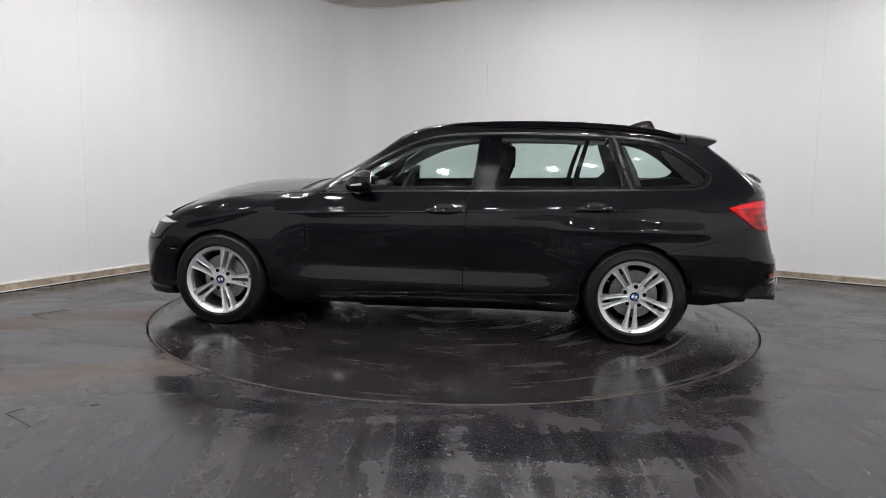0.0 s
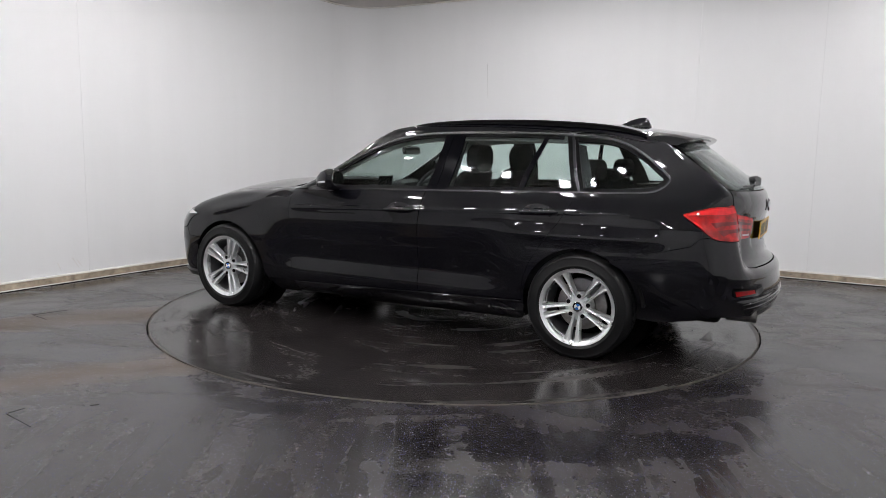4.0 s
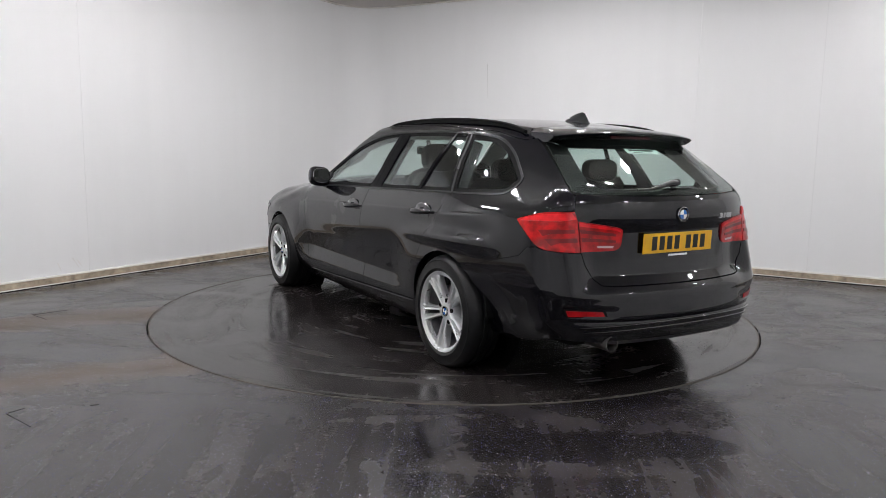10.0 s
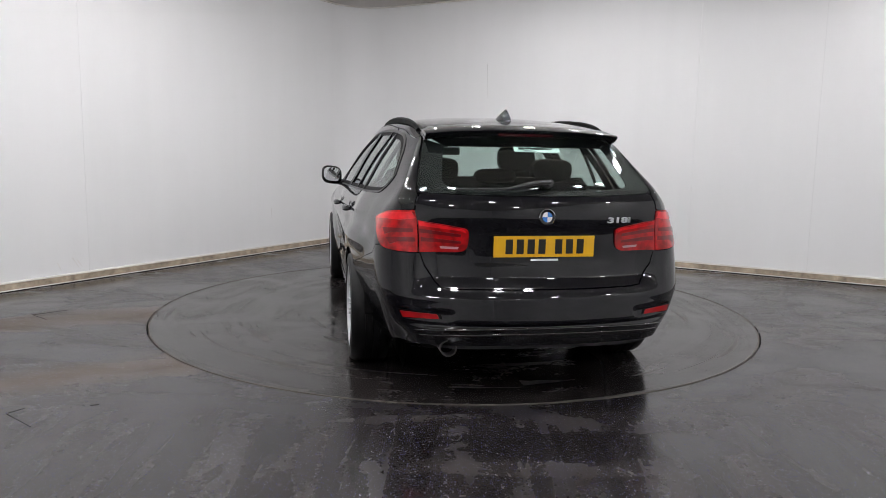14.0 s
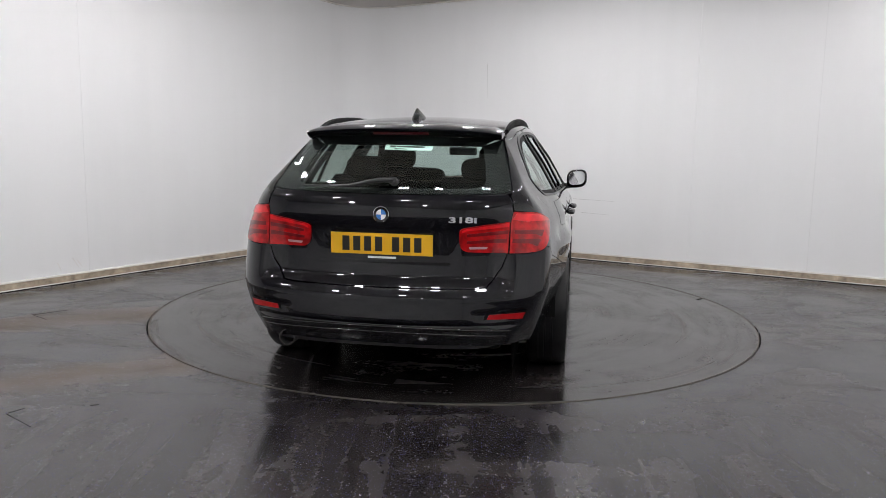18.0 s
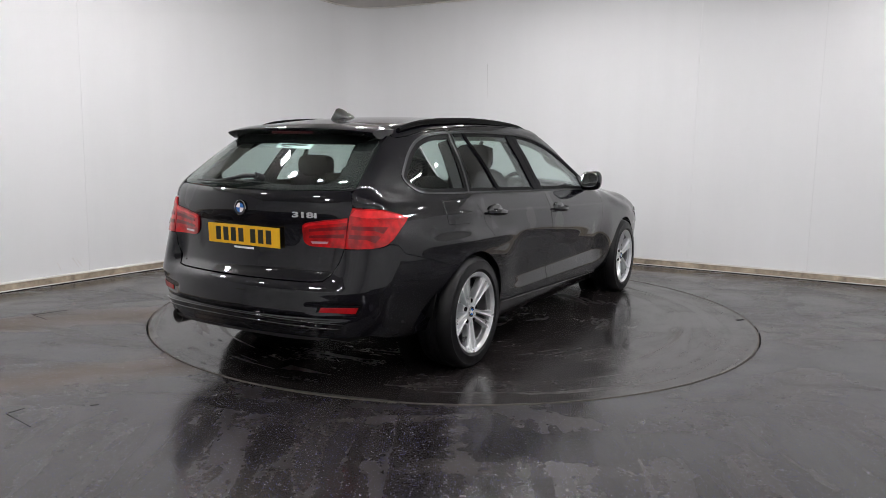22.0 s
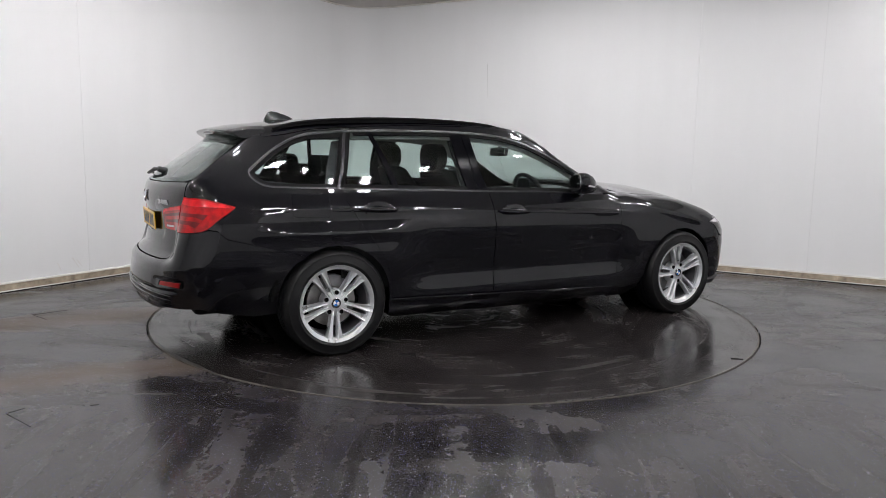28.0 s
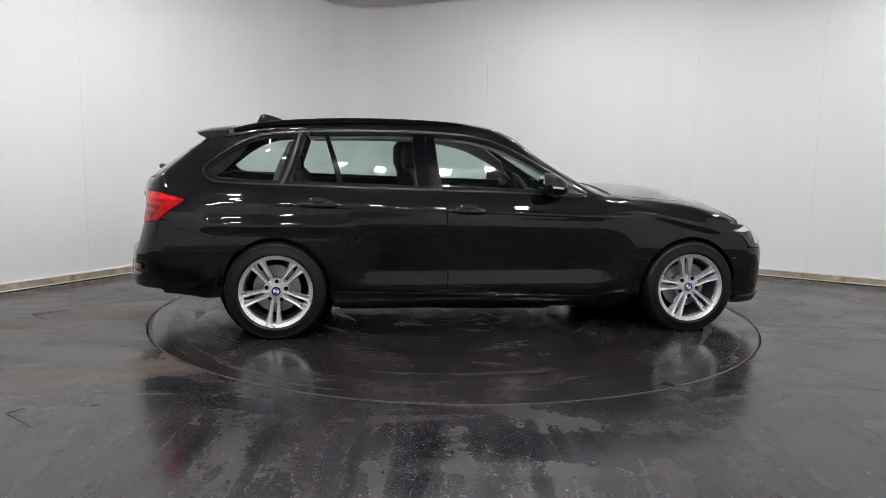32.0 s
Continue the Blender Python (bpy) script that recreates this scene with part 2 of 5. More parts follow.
M_SKIRTEDGE = plain("pale_sealant", (0.74, 0.71, 0.66), 0.6, vary=0.12, scale=9.0)
M_STEELRING = plain("turntable_edge", (0.13, 0.115, 0.10), 0.55, metal=0.2, vary=0.4, scale=8)
M_LAMPBODY = plain("lamp_housing", (0.7, 0.7, 0.7), 0.4)
M_LAMP = emitter("lamp_diffuser", (0.982, 0.972, 0.996), LAMP)
M_FAR = plain("grey_wall", (0.80, 0.80, 0.805), 0.8, vary=0.15, scale=1.0, bump=0.1)
M_CRACK = plain("crack_grey", (0.42, 0.41, 0.40), 0.9)
M_CRACK_DARK = plain("cut_dark", (0.009, 0.008, 0.008), 0.9, spec=0.1)
M_SCUFF = plain("brown_scuff", (0.755, 0.735, 0.71), 0.8, vary=0.1, scale=20)


# ---- the car's skin as one smooth implicit form (car space: x forward, y to its left, z up) ----
def curve(xs, ys):
    """A smooth monotone cubic through the given stops."""
    xs, ys = np.array(xs, float), np.array(ys, float)
    h, d = np.diff(xs), np.diff(ys) / np.diff(xs)
    m = np.zeros(len(xs))
    m[0], m[-1] = d[0], d[-1]
    for i in range(1, len(xs) - 1):
        if d[i - 1] * d[i] > 0:
            w1, w2 = 2 * h[i] + h[i - 1], h[i] + 2 * h[i - 1]
            m[i] = (w1 + w2) / (w1 / d[i - 1] + w2 / d[i])

    def f(x):
        x = np.clip(np.asarray(x, float), xs[0], xs[-1])
        i = np.clip(np.searchsorted(xs, x) - 1, 0, len(xs) - 2)
        t = (x - xs[i]) / h[i]
        return ((1 + 2 * t) * (1 - t) ** 2 * ys[i] + t * (1 - t) ** 2 * h[i] * m[i]
                + t * t * (3 - 2 * t) * ys[i + 1] + t * t * (t - 1) * h[i] * m[i + 1])
    return f


# half width over the length, at the widest height
f_plan = curve([-2.45, -2.2, -2.0, -1.8, -1.4, -1.0, -0.4, 0.4, 1.0, 1.4, 1.7, 1.9, 2.1, 2.2],
               [0.725, 0.792, 0.822, 0.853, 0.899, 0.903, 0.905, 0.904, 0.902, 0.900, 0.885, 0.866, 0.83, 0.80])
# section of the flank: how far inside the widest line, over the height
f_flank = curve([0.14, 0.20, 0.26, 0.33, 0.45, 0.60, 0.74, 0.80, 0.86, 0.92, 0.97, 1.00, 1.20, 1.34, 1.42, 1.50],
                [0.150, 0.100, 0.058, 0.034, 0.013, 0.000, 0.003, 0.009, 0.025, 0.046, 0.068, 0.085, 0.195, 0.288, 0.328, 0.39])
f_cabin = curve([-2.3, -1.9, -1.4, -0.8, 0.0, 0.6, 1.2], [0.10, 0.060, 0.022, 0.0, 0.0, 0.012, 0.03])
f_top = curve([-2.10, -1.98, -1.85, -1.6, -1.3, -1.0, -0.6, -0.2, 0.05, 0.20, 0.375, 0.60, 0.88, 0.96, 1.15, 1.4, 1.7, 1.9, 2.05, 2.14, 2.2],
              [1.330, 1.353, 1.376, 1.415, 1.442, 1.457, 1.466, 1.459, 1.433, 1.381, 1.266, 1.132, 1.004, 1.002, 0.998, 0.982, 0.916, 0.832, 0.752, 0.70, 0.65])
f_bow = curve([-2.1, -1.6, 0.0, 0.3, 0.6, 0.9, 1.1, 2.2], [0.085, 0.112, 0.128, 0.145, 0.135, 0.105, 0.125, 0.155])
f_rear = curve([0.15, 0.22, 0.30, 0.42, 0.52, 0.565, 0.60, 0.64, 0.74, 0.86, 0.93, 1.00, 1.04, 1.10, 1.20, 1.30, 1.40],
               [-2.26, -2.362, -2.426, -2.452, -2.440, -2.425, -2.385, -2.352, -2.335, -2.340, -2.350, -2.335, -2.305, -2.225, -2.085, -1.945, -1.80])
f_corner = curve([0.15, 0.22, 0.30, 0.42, 0.52, 0.62, 0.74, 0.86, 0.93, 1.00, 1.04, 1.10, 1.20, 1.30, 1.40],
                 [-2.20, -2.305, -2.380, -2.440, -2.450, -2.428, -2.395, -2.365, -2.350, -2.335, -2.305, -2.225, -2.085, -1.945, -1.80])
f_nose = curve([0.14, 0.22, 0.34, 0.50, 0.62, 0.70, 0.78, 0.88], [2.10, 2.17, 2.195, 2.198, 2.182, 2.152, 2.09, 1.95])


def soft_max(a, b, k):
    h = np.clip(0.5 + 0.5 * (a - b) / k, 0, 1)
    return b + (a - b) * h + k * h * (1 - h)


def ease(v):
    v = np.clip(v, 0, 1)
    return v * v * (3 - 2 * v)


def skin(x, y, z):
    """Below zero inside the car, about metres from its skin."""
    ay = np.abs(y)
    lift = ease((z - 0.93) / 0.48)
    side = ay - f_plan(x) + f_flank(z) + f_cabin(x) * lift
    top = (z - f_top(x) + f_bow(x) * y * y) * (0.99 - 0.13 * ease((x + 0.02) / 0.25) * (1 - ease((x - 0.75) / 0.3)))
    c = ease((ay - 0.50) / 0.17)
    rear = (f_rear(z) * (1 - c) + f_corner(z) * c + 0.26 * y * y + 0.12 * y ** 4 - x) * (0.97 - 0.37 * ease((z - 0.96) / 0.13))
    nose = x - f_nose(z) + 0.006 + 0.145 * y * y + 0.19 * y ** 4
    low = 0.15 - z
    g = soft_max(side, top, 0.06 - 0.025 * ease((z - 1.12) / 0.2))
    g = soft_max(g, rear, 0.11 - 0.08 * np.clip((z - 0.95) / 0.12, 0, 1))
    g = soft_max(g, nose, 0.12)
    return soft_max(g, low, 0.04)


TAIL, HEAD, FAN = -1.5, 1.45, 0.9       # where the unrolled flank turns round the corners


def unroll(x, y):
    """Place along the unrolled flank: x on the side, then round the corner by angle."""
    x, y = np.asarray(x, float), np.abs(np.asarray(y, float))
    return np.where(x < TAIL, TAIL - FAN * np.arctan2(TAIL - x, y), np.where(x > HEAD, HEAD + FAN * np.arctan2(x - HEAD, y), x))


def spoke(u):
    u = np.asarray(u, float)
    a = np.where(u < TAIL, (TAIL - u) / FAN, np.where(u > HEAD, (u - HEAD) / FAN, 0.0))
    ox = np.clip(u, TAIL, HEAD)
    return ox, np.where(u < TAIL, -1.0, 1.0) * np.sin(a), np.cos(a)


def cast(o, d, lo=0.0, hi=1.6, inset=0.0):
    """Where rays from inside leave the skin, by bisection."""
    n = len(o)
    lo, hi = np.full(n, lo), np.full(n, hi)
    for _ in range(40):
        mid = 0.5 * (lo + hi)
        q = o + d * mid[:, None]
        out = skin(q[:, 0], q[:, 1], q[:, 2]) > -inset
        hi, lo = np.where(out, mid, hi), np.where(out, lo, mid)
    return o + d * lo[:, None]


def on_flank(uz, inset=0.0):
    u, z = np.array(uz, float).T
    ox, dx, dy = spoke(u)
    return cast(np.stack([ox, 0 * ox, z], 1), np.stack([dx, dy, 0 * dx], 1), inset=inset)


def on_top(xy, inset=0.0):
    x, y = np.array(xy, float).T
    return cast(np.stack([x, y, 0 * x + 0.6], 1), np.tile([0.0, 0.0, 1.0], (len(x), 1)), hi=1.2, inset=inset)


def on_tail(yz, inset=0.0):
    y, z = np.array(yz, float).T
    return cast(np.stack([0 * y - 1.2, y, z], 1), np.tile([-1.0, 0.0, 0.0], (len(y), 1)), hi=1.8, inset=inset)


def slope(p, e=0.004):
    """Outward normals of the skin at points p."""
    x, y, z = np.array(p, float).T
    g = np.stack([skin(x + e, y, z) - skin(x - e, y, z), skin(x, y + e, z) - skin(x, y - e, z), skin(x, y, z + e) - skin(x, y, z - e)], 1)
    return g / np.linalg.norm(g, axis=1)[:, None]


# ---- building tools ----
from mathutils.geometry import delaunay_2d_cdt


def link(name, mesh, mat, parent=None, label=""):
    if mat and not mesh.materials:
        mesh.materials.append(mat)
    ob = new(name, mesh)
    ob.parent = parent
    if label:
        ob["label"] = label
    return ob


def part(name, bm, mat, parent=None, label="", smooth=None):
    """One mesh object from a bmesh, under a thing or a part. smooth: the angle in degrees below which edges look round."""
    me = bpy.data.meshes.new(name)
    bmesh.ops.recalc_face_normals(bm, faces=bm.faces)
    if smooth:
        for f in bm.faces:
            f.smooth = True
        for e in bm.edges:
            if len(e.link_faces) == 2 and e.calc_face_angle(0) > radians(smooth):
                e.smooth = False
    bm.to_mesh(me)
    bm.free()
    return link(name, me, mat, parent, label)


def box(bm, m, sx, sy, sz, bevel=0.0, seg=2, taper=None):
    """A box of full size sx, sy, sz at the pose m, with rounded edges."""
    made = bmesh.ops.create_cube(bm, size=1.0)["verts"]
    for v in made:
        k = taper if taper and v.co.z > 0 else 1.0
        v.co = Vector((v.co.x * sx * k, v.co.y * sy * k, v.co.z * sz))
    if bevel:
        edges = list({e for v in made for e in v.link_edges})
        res = bmesh.ops.bevel(bm, geom=edges, offset=bevel, segments=seg, profile=0.5, affect="EDGES")
        made = list({v for f in res["faces"] for v in f.verts} | {v for v in made if v.is_valid})
    bmesh.ops.transform(bm, matrix=m, verts=made)
    return bm


def lathe(bm, profile, seg=48, m=None, axis="y"):
    """Turns (radius, along) stops round an axis. Closes on itself where the last stop equals the first."""
    rings = []
    for r, a in profile:
        ring = []
        for i in range(seg):
            c, s = math.cos(2 * math.pi * i / seg), math.sin(2 * math.pi * i / seg)
            co = Vector((r * c, a, r * s)) if axis == "y" else Vector((r * c, r * s, a))
            ring.append(bm.verts.new(m @ co if m else co))
        rings.append(ring)
    for p, q in zip(rings, rings[1:]):
        for i in range(seg):
            j = (i + 1) % seg
            bm.faces.new((p[i], p[j], q[j], q[i]))
    for ring, (r, a) in ((rings[0], profile[0]), (rings[-1], profile[-1])):
        if profile[0] != profile[-1]:
            bm.faces.new(ring)
    bmesh.ops.remove_doubles(bm, verts=bm.verts, dist=1e-6)
    return bm


def tube(bm, pts, radius, seg=10, flat=1.0, caps=True):
    """A round bar along points; radius may be a list; flat squeezes it vertically."""
    pts = [Vector(p) for p in pts]
    rings = []
    for i, p in enumerate(pts):
        d = (pts[min(i + 1, len(pts) - 1)] - pts[max(i - 1, 0)]).normalized()
        side = d.cross(Vector((0, 0, 1)))
        side = side.normalized() if side.length > 1e-3 else Vector((1, 0, 0))
        up = side.cross(d)
        r = radius[i] if isinstance(radius, (list, tuple)) else radius
        rings.append([bm.verts.new(p + side * r * math.cos(2 * math.pi * k / seg) + up * r * flat * math.sin(2 * math.pi * k / seg)) for k in range(seg)])
    for a, b in zip(rings, rings[1:]):
        for k in range(seg):
            bm.faces.new((a[k], a[(k + 1) % seg], b[(k + 1) % seg], b[k]))
    if caps:
        bm.faces.new(rings[0])
        bm.faces.new(rings[-1])
    return bm


def prism(bm, outline, depth, m, bevel=0.0):
    """A flat outline (x, y) given depth along its z, at the pose m."""
    low = [bm.verts.new(m @ Vector((x, y, 0))) for x, y in outline]
    high = [bm.verts.new(m @ Vector((x, y, depth))) for x, y in outline]
    n = len(outline)
    faces = [bm.faces.new(low), bm.faces.new(high)]
    for i in range(n):
        faces.append(bm.faces.new((low[i], low[(i + 1) % n], high[(i + 1) % n], high[i])))
    if bevel:
        bmesh.ops.bevel(bm, geom=list({e for v in high for e in v.link_edges if e.other_vert(v) in high}), offset=bevel, segments=2, profile=0.5, affect="EDGES")
    return bm


def blob(bm, sections, seg=16, power=2.6):
    """A cushion-like solid through sections (centre, half width, half height, along axis index)."""
    rings = []
    for c, a, b, ax in sections:
        ring = []
        for k in range(seg):
            t = 2 * math.pi * k / seg
            cx = math.copysign(abs(math.cos(t)) ** (2 / power), math.cos(t)) * a
            cy = math.copysign(abs(math.sin(t)) ** (2 / power), math.sin(t)) * b
            o = Vector((cx, 0, cy)) if ax == 1 else Vector((0, cx, cy)) if ax == 0 else Vector((cy, cx, 0))
            ring.append(bm.verts.new(Vector(c) + o))
        rings.append(ring)
    for p, q in zip(rings, rings[1:]):
        for k in range(seg):
            bm.faces.new((p[k], p[(k + 1) % seg], q[(k + 1) % seg], q[k]))
    bm.faces.new(rings[0])
    bm.faces.new(rings[-1])
    return bm


def inside(poly, pts):
    """Which points lie in a polygon."""
    poly, pts = np.asarray(poly), np.asarray(pts)
    x, y = pts[:, 0], pts[:, 1]
    res = np.zeros(len(pts), bool)
    for (x0, y0), (x1, y1) in zip(poly, np.roll(poly, -1, 0)):
        hit = (y0 > y) != (y1 > y)
        if y1 != y0:
            res ^= hit & (x < (x1 - x0) * (y - y0) / (y1 - y0) + x0)
    return res


def fine(outline, step):
    """The outline with stops no further apart than step."""
    out = []
    for a, b in zip(outline, list(outline[1:]) + [outline[0]]):
        n = max(1, math.ceil(math.dist(a, b) / step))
        out += [(a[0] + (b[0] - a[0]) * k / n, a[1] + (b[1] - a[1]) * k / n) for k in range(n)]
    return out


def smooth_line(pts, n=4):
    """A Catmull-Rom line through open stops."""
    p = [np.array(q, float) for q in pts]
    p = [2 * p[0] - p[1]] + p + [2 * p[-1] - p[-2]]
    out = []
    for i in range(1, len(p) - 2):
        for k in range(n):
            t = k / n
            out.append(tuple(0.5 * (2 * p[i] + (p[i + 1] - p[i - 1]) * t + (2 * p[i - 1] - 5 * p[i] + 4 * p[i + 1] - p[i + 2]) * t * t
                                    + (3 * p[i] - p[i - 1] - 3 * p[i + 1] + p[i + 2]) * t ** 3)))
    out.append(tuple(p[-2]))
    return out


def panel(name, outline, lift, mat, parent, label="", side=1, thick=0.010, step=0.045, out=0.0, dent=None, slant=0.0):
    """A closed sheet cut to an outline and laid on the car's skin. side -1: its mirror image. out: metres proud of the skin."""
    rise = step * 0.4 if dent is not None else step
    rim = fine(outline, 0.5 * (rise + step))
    a = np.array(rim)
    lo, hi = a.min(0), a.max(0)
    gx, gy = np.meshgrid(np.arange(lo[0], hi[0], step), np.arange(lo[1] - 0.1, hi[1] + 0.1, rise))
    g = np.stack([gx.ravel() + step * 0.37, (gy - slant * gx).ravel() + rise * 0.37], 1)
    g = g[inside(a, g)] if len(g) else g
    if len(g):
        d = np.min(np.hypot(g[:, None, 0] - a[None, :, 0], g[:, None, 1] - a[None, :, 1]), 1)
        g = g[d > rise * 0.55]
    pts = [Vector(q) for q in rim] + [Vector(q) for q in g]
    n = len(rim)
    flat, tris = triangles(pts, [(i, (i + 1) % n) for i in range(n)])
    tris = [t for t, ok in zip(tris, inside(a, [np.mean([flat[i] for i in t], 0) for t in tris])) if ok]
    p = lift(flat)
    nr = slope(p)
    p = p + nr * out
    if dent is not None:
        e = np.eye(3) * 0.0015
        rate = np.stack([dent(p + e[i]) - dent(p - e[i]) for i in range(3)], 1) / 0.003
        rate -= nr * np.sum(rate * nr, 1)[:, None]
        p = p - nr * dent(p)[:, None]
        nr = nr + rate
        nr = nr / np.linalg.norm(nr, axis=1)[:, None]
    p2 = p - nr * thick
    if side < 0:
        p, p2, nr = p * [1, -1, 1], p2 * [1, -1, 1], nr * [1, -1, 1]
    verts = np.vstack([p, p2])
    k = len(p)
    faces, norms = [], []
    count = {}
    for t in tris:
        f = list(t)
        if np.dot(np.cross(p[f[1]] - p[f[0]], p[f[2]] - p[f[0]]), nr[f[0]] + nr[f[1]] + nr[f[2]]) < 0:
            f.reverse()
        faces.append(f)
        norms += [nr[i] for i in f]
        for i in range(3):
            count[(f[i], f[(i + 1) % 3])] = 1
    edges = [(i, j) for i, j in count if (j, i) not in count]
    for f in list(faces):
        faces.append([i + k for i in reversed(f)])
        norms += [-nr[i] for i in reversed(f)]
    for i, j in edges:
        q = [j, i, i + k, j + k]
        faces.append(q)
        e = np.cross(verts[q[1]] - verts[q[0]], verts[q[2]] - verts[q[0]])
        e = e / (np.linalg.norm(e) + 1e-12)
        norms += [e] * 4
    me = bpy.data.meshes.new(name)
    me.from_pydata([tuple(v) for v in verts], [], faces)
    me.polygons.foreach_set("use_smooth", [True] * len(faces))
    me.normals_split_custom_set([tuple(v) for v in norms])
    me.update()
    return link(name, me, mat, parent, label)


def triangles(pts, edges):
    v, e, f, *_ = delaunay_2d_cdt(pts, edges, [], 1, 1e-6)
    return np.array([(q.x, q.y) for q in v]), [tuple(t) for t in f]


# ---- the room: two long white walls that meet in a rounded corner behind the turntable ----
CEILING, DISC = 3.06, 2.255


def heading(deg):
    return Vector((math.cos(radians(deg)), math.sin(radians(deg)), 0))


N_LEFT, D_LEFT, N_RIGHT, D_RIGHT = heading(149.08), 3.352, heading(61.2), 3.175
N_FRONT, D_FRONT, N_BACK, D_BACK = heading(149.08 + 180), 5.3, heading(61.2 + 180), 6.8


def meet(n1, d1, n2, d2):
    k = n1.x * n2.y - n1.y * n2.x
    return Vector(((d1 * n2.y - d2 * n1.y) / k, (n1.x * d2 - n2.x * d1) / k, 0))


C_LR, C_LB, C_RF, C_BF = meet(N_LEFT, D_LEFT, N_RIGHT, D_RIGHT), meet(N_LEFT, D_LEFT, N_BACK, D_BACK), meet(N_RIGHT, D_RIGHT, N_FRONT, D_FRONT), meet(N_BACK, D_BACK, N_FRONT, D_FRONT)
BEND = 0.55
turn = radians(149.08 - 61.2)
CUT = BEND * math.tan(turn / 2)


def slab(name, a, b, n, z0, z1, thick, mat, parent=None, label="", lift=0.0):
    """A board between the plan points a and b, its face on them, its thickness outward along n."""
    bm = bmesh.new()
    q = [bm.verts.new(Vector((p.x, p.y, z)) + n * o) for o in (-lift, thick) for p, z in ((a, z0), (b, z0), (b, z1), (a, z1))]
    for f in ((0, 1, 2, 3), (7, 6, 5, 4), (0, 4, 5, 1), (1, 5, 6, 2), (2, 6, 7, 3), (3, 7, 4, 0)):
        bm.faces.new([q[i] for i in f])
    return part(name, bm, mat, parent, label)


def wall(name, a, b, n, seams, label, mat=None):
    """A wall of boards with fine open joints at the given distances along it, on a backing."""
    d = (b - a).normalized()
    stops = [a] + [a + d * s for s in seams] + [b]
    back = slab(name, a, b, n, -0.02, CEILING + 0.1, 0.12, M_CRACK, label=label)
    for f in back.data.vertices:
        f.co = f.co + n * 0.012
    tagged(back, label, "wall", kind="structure")
    for i, (p, q) in enumerate(zip(stops, stops[1:])):
        p2 = p + d * 0.0007 if i else p
        q2 = q - d * 0.0007 if i < len(stops) - 2 else q
        slab("wall_board", p2, q2, n, -0.01, CEILING + 0.05, 0.011, mat or M_WALL, back)
    return back


along_l = (C_LR - C_LB).normalized()
along_r = (C_RF - C_LR).normalized()
E_L, E_R = C_LR - along_l * CUT, C_LR + along_r * CUT


def spot_left(s):
    """Distance from the wall's start of a place s metres along it, counted from the foot of the turntable's centre."""
    return s - C_LB.dot(along_l)


def spot_right(s):
    return s - E_R.dot(along_r)


wall("wall_left", C_LB, E_L, N_LEFT, [spot_left(-3.6), spot_left(-0.94)], "white painted board wall with faint vertical joints")
wall("wall_right", E_R, C_RF, N_RIGHT, [spot_right(1.16), spot_right(2.33)], "white painted board wall with fine vertical joints")
# Unseen walls, added to close the room and to reflect in the car.
wall("wall_front", C_RF, C_BF, N_FRONT, [2.4, 4.8], "plain grey board wall behind the camera, unseen, added to close the room", M_FAR)
wall("wall_back", C_BF, C_LB, N_BACK, [2.4, 4.8], "plain grey board wall behind the camera, unseen, added to close the room", M_FAR)


def bend_points(r_in):
    """Plan points of the rounded corner, for a line r_in inside the wall's face."""
    c = C_LR - (N_LEFT + N_RIGHT) * (BEND / (1 + math.cos(turn)))
    return [c + heading(149.08 - math.degrees(turn) * k / 16) * (BEND - r_in) for k in range(17)]


def strip(name, lines, z_pairs, mat, parent=None, label=""):
    """A closed moulding: at each plan stop a ring of (inset, height) corners."""
    bm = bmesh.new()
    rings = [[bm.verts.new(Vector((p.x, p.y, z))) for p, z in ring] for ring in lines]
    k = len(rings[0])
    for a, b in zip(rings, rings[1:]):
        for i in range(k):
            bm.faces.new((a[i], a[(i + 1) % k], b[(i + 1) % k], b[i]))
    bm.faces.new(rings[0])
    bm.faces.new(rings[-1])
    return part(name, bm, mat, parent, label, smooth=30)


inner, outer = bend_points(0), bend_points(-0.12)
corner = strip("wall_corner", [[(i, -0.01), (o, -0.01), (o, CEILING + 0.05), (i, CEILING + 0.05)] for i, o in zip(inner, outer)], None, M_WALL)
tagged(corner, "white rounded corner between two painted walls", "wall", kind="structure")


def skirting(name, plan, label):
    """Stained skirting with a pale sealant line along its top and foot."""
    def ring(p, n, a, b, z0, z1):
        return [(p - n * a, z0), (p - n * b, z0), (p - n * b, z1 - 0.004), (p - n * (b - 0.004), z1), (p - n * a, z1)]
    base = strip(name, [ring(p, n, -0.005, 0.016, 0.0, 0.068) for p, n in plan], None, M_SKIRT)
    tagged(base, label, "skirting board", kind="structure")
    strip("sealant", [ring(p, n, -0.004, 0.018, 0.068, 0.082) for p, n in plan], None, M_SKIRTEDGE, base, "pale sealant bead")
    strip("sealant", [ring(p, n, 0.0, 0.022, 0.004, 0.014) for p, n in plan], None, M_SKIRTEDGE, base, "pale sealant bead")
    strip("foot_line", [ring(p, n, 0.0, 0.034, 0.0, 0.006) for p, n in plan], None, M_CRACK_DARK, base, "thin dark line along the floor")


bend = [(p, heading(149.08 - math.degrees(turn) * k / 16)) for k, p in enumerate(inner)]
skirting("baseboard", [(C_LB, N_LEFT)] + bend + [(C_RF, N_RIGHT)], "low stained wooden skirting with pale sealant edges")

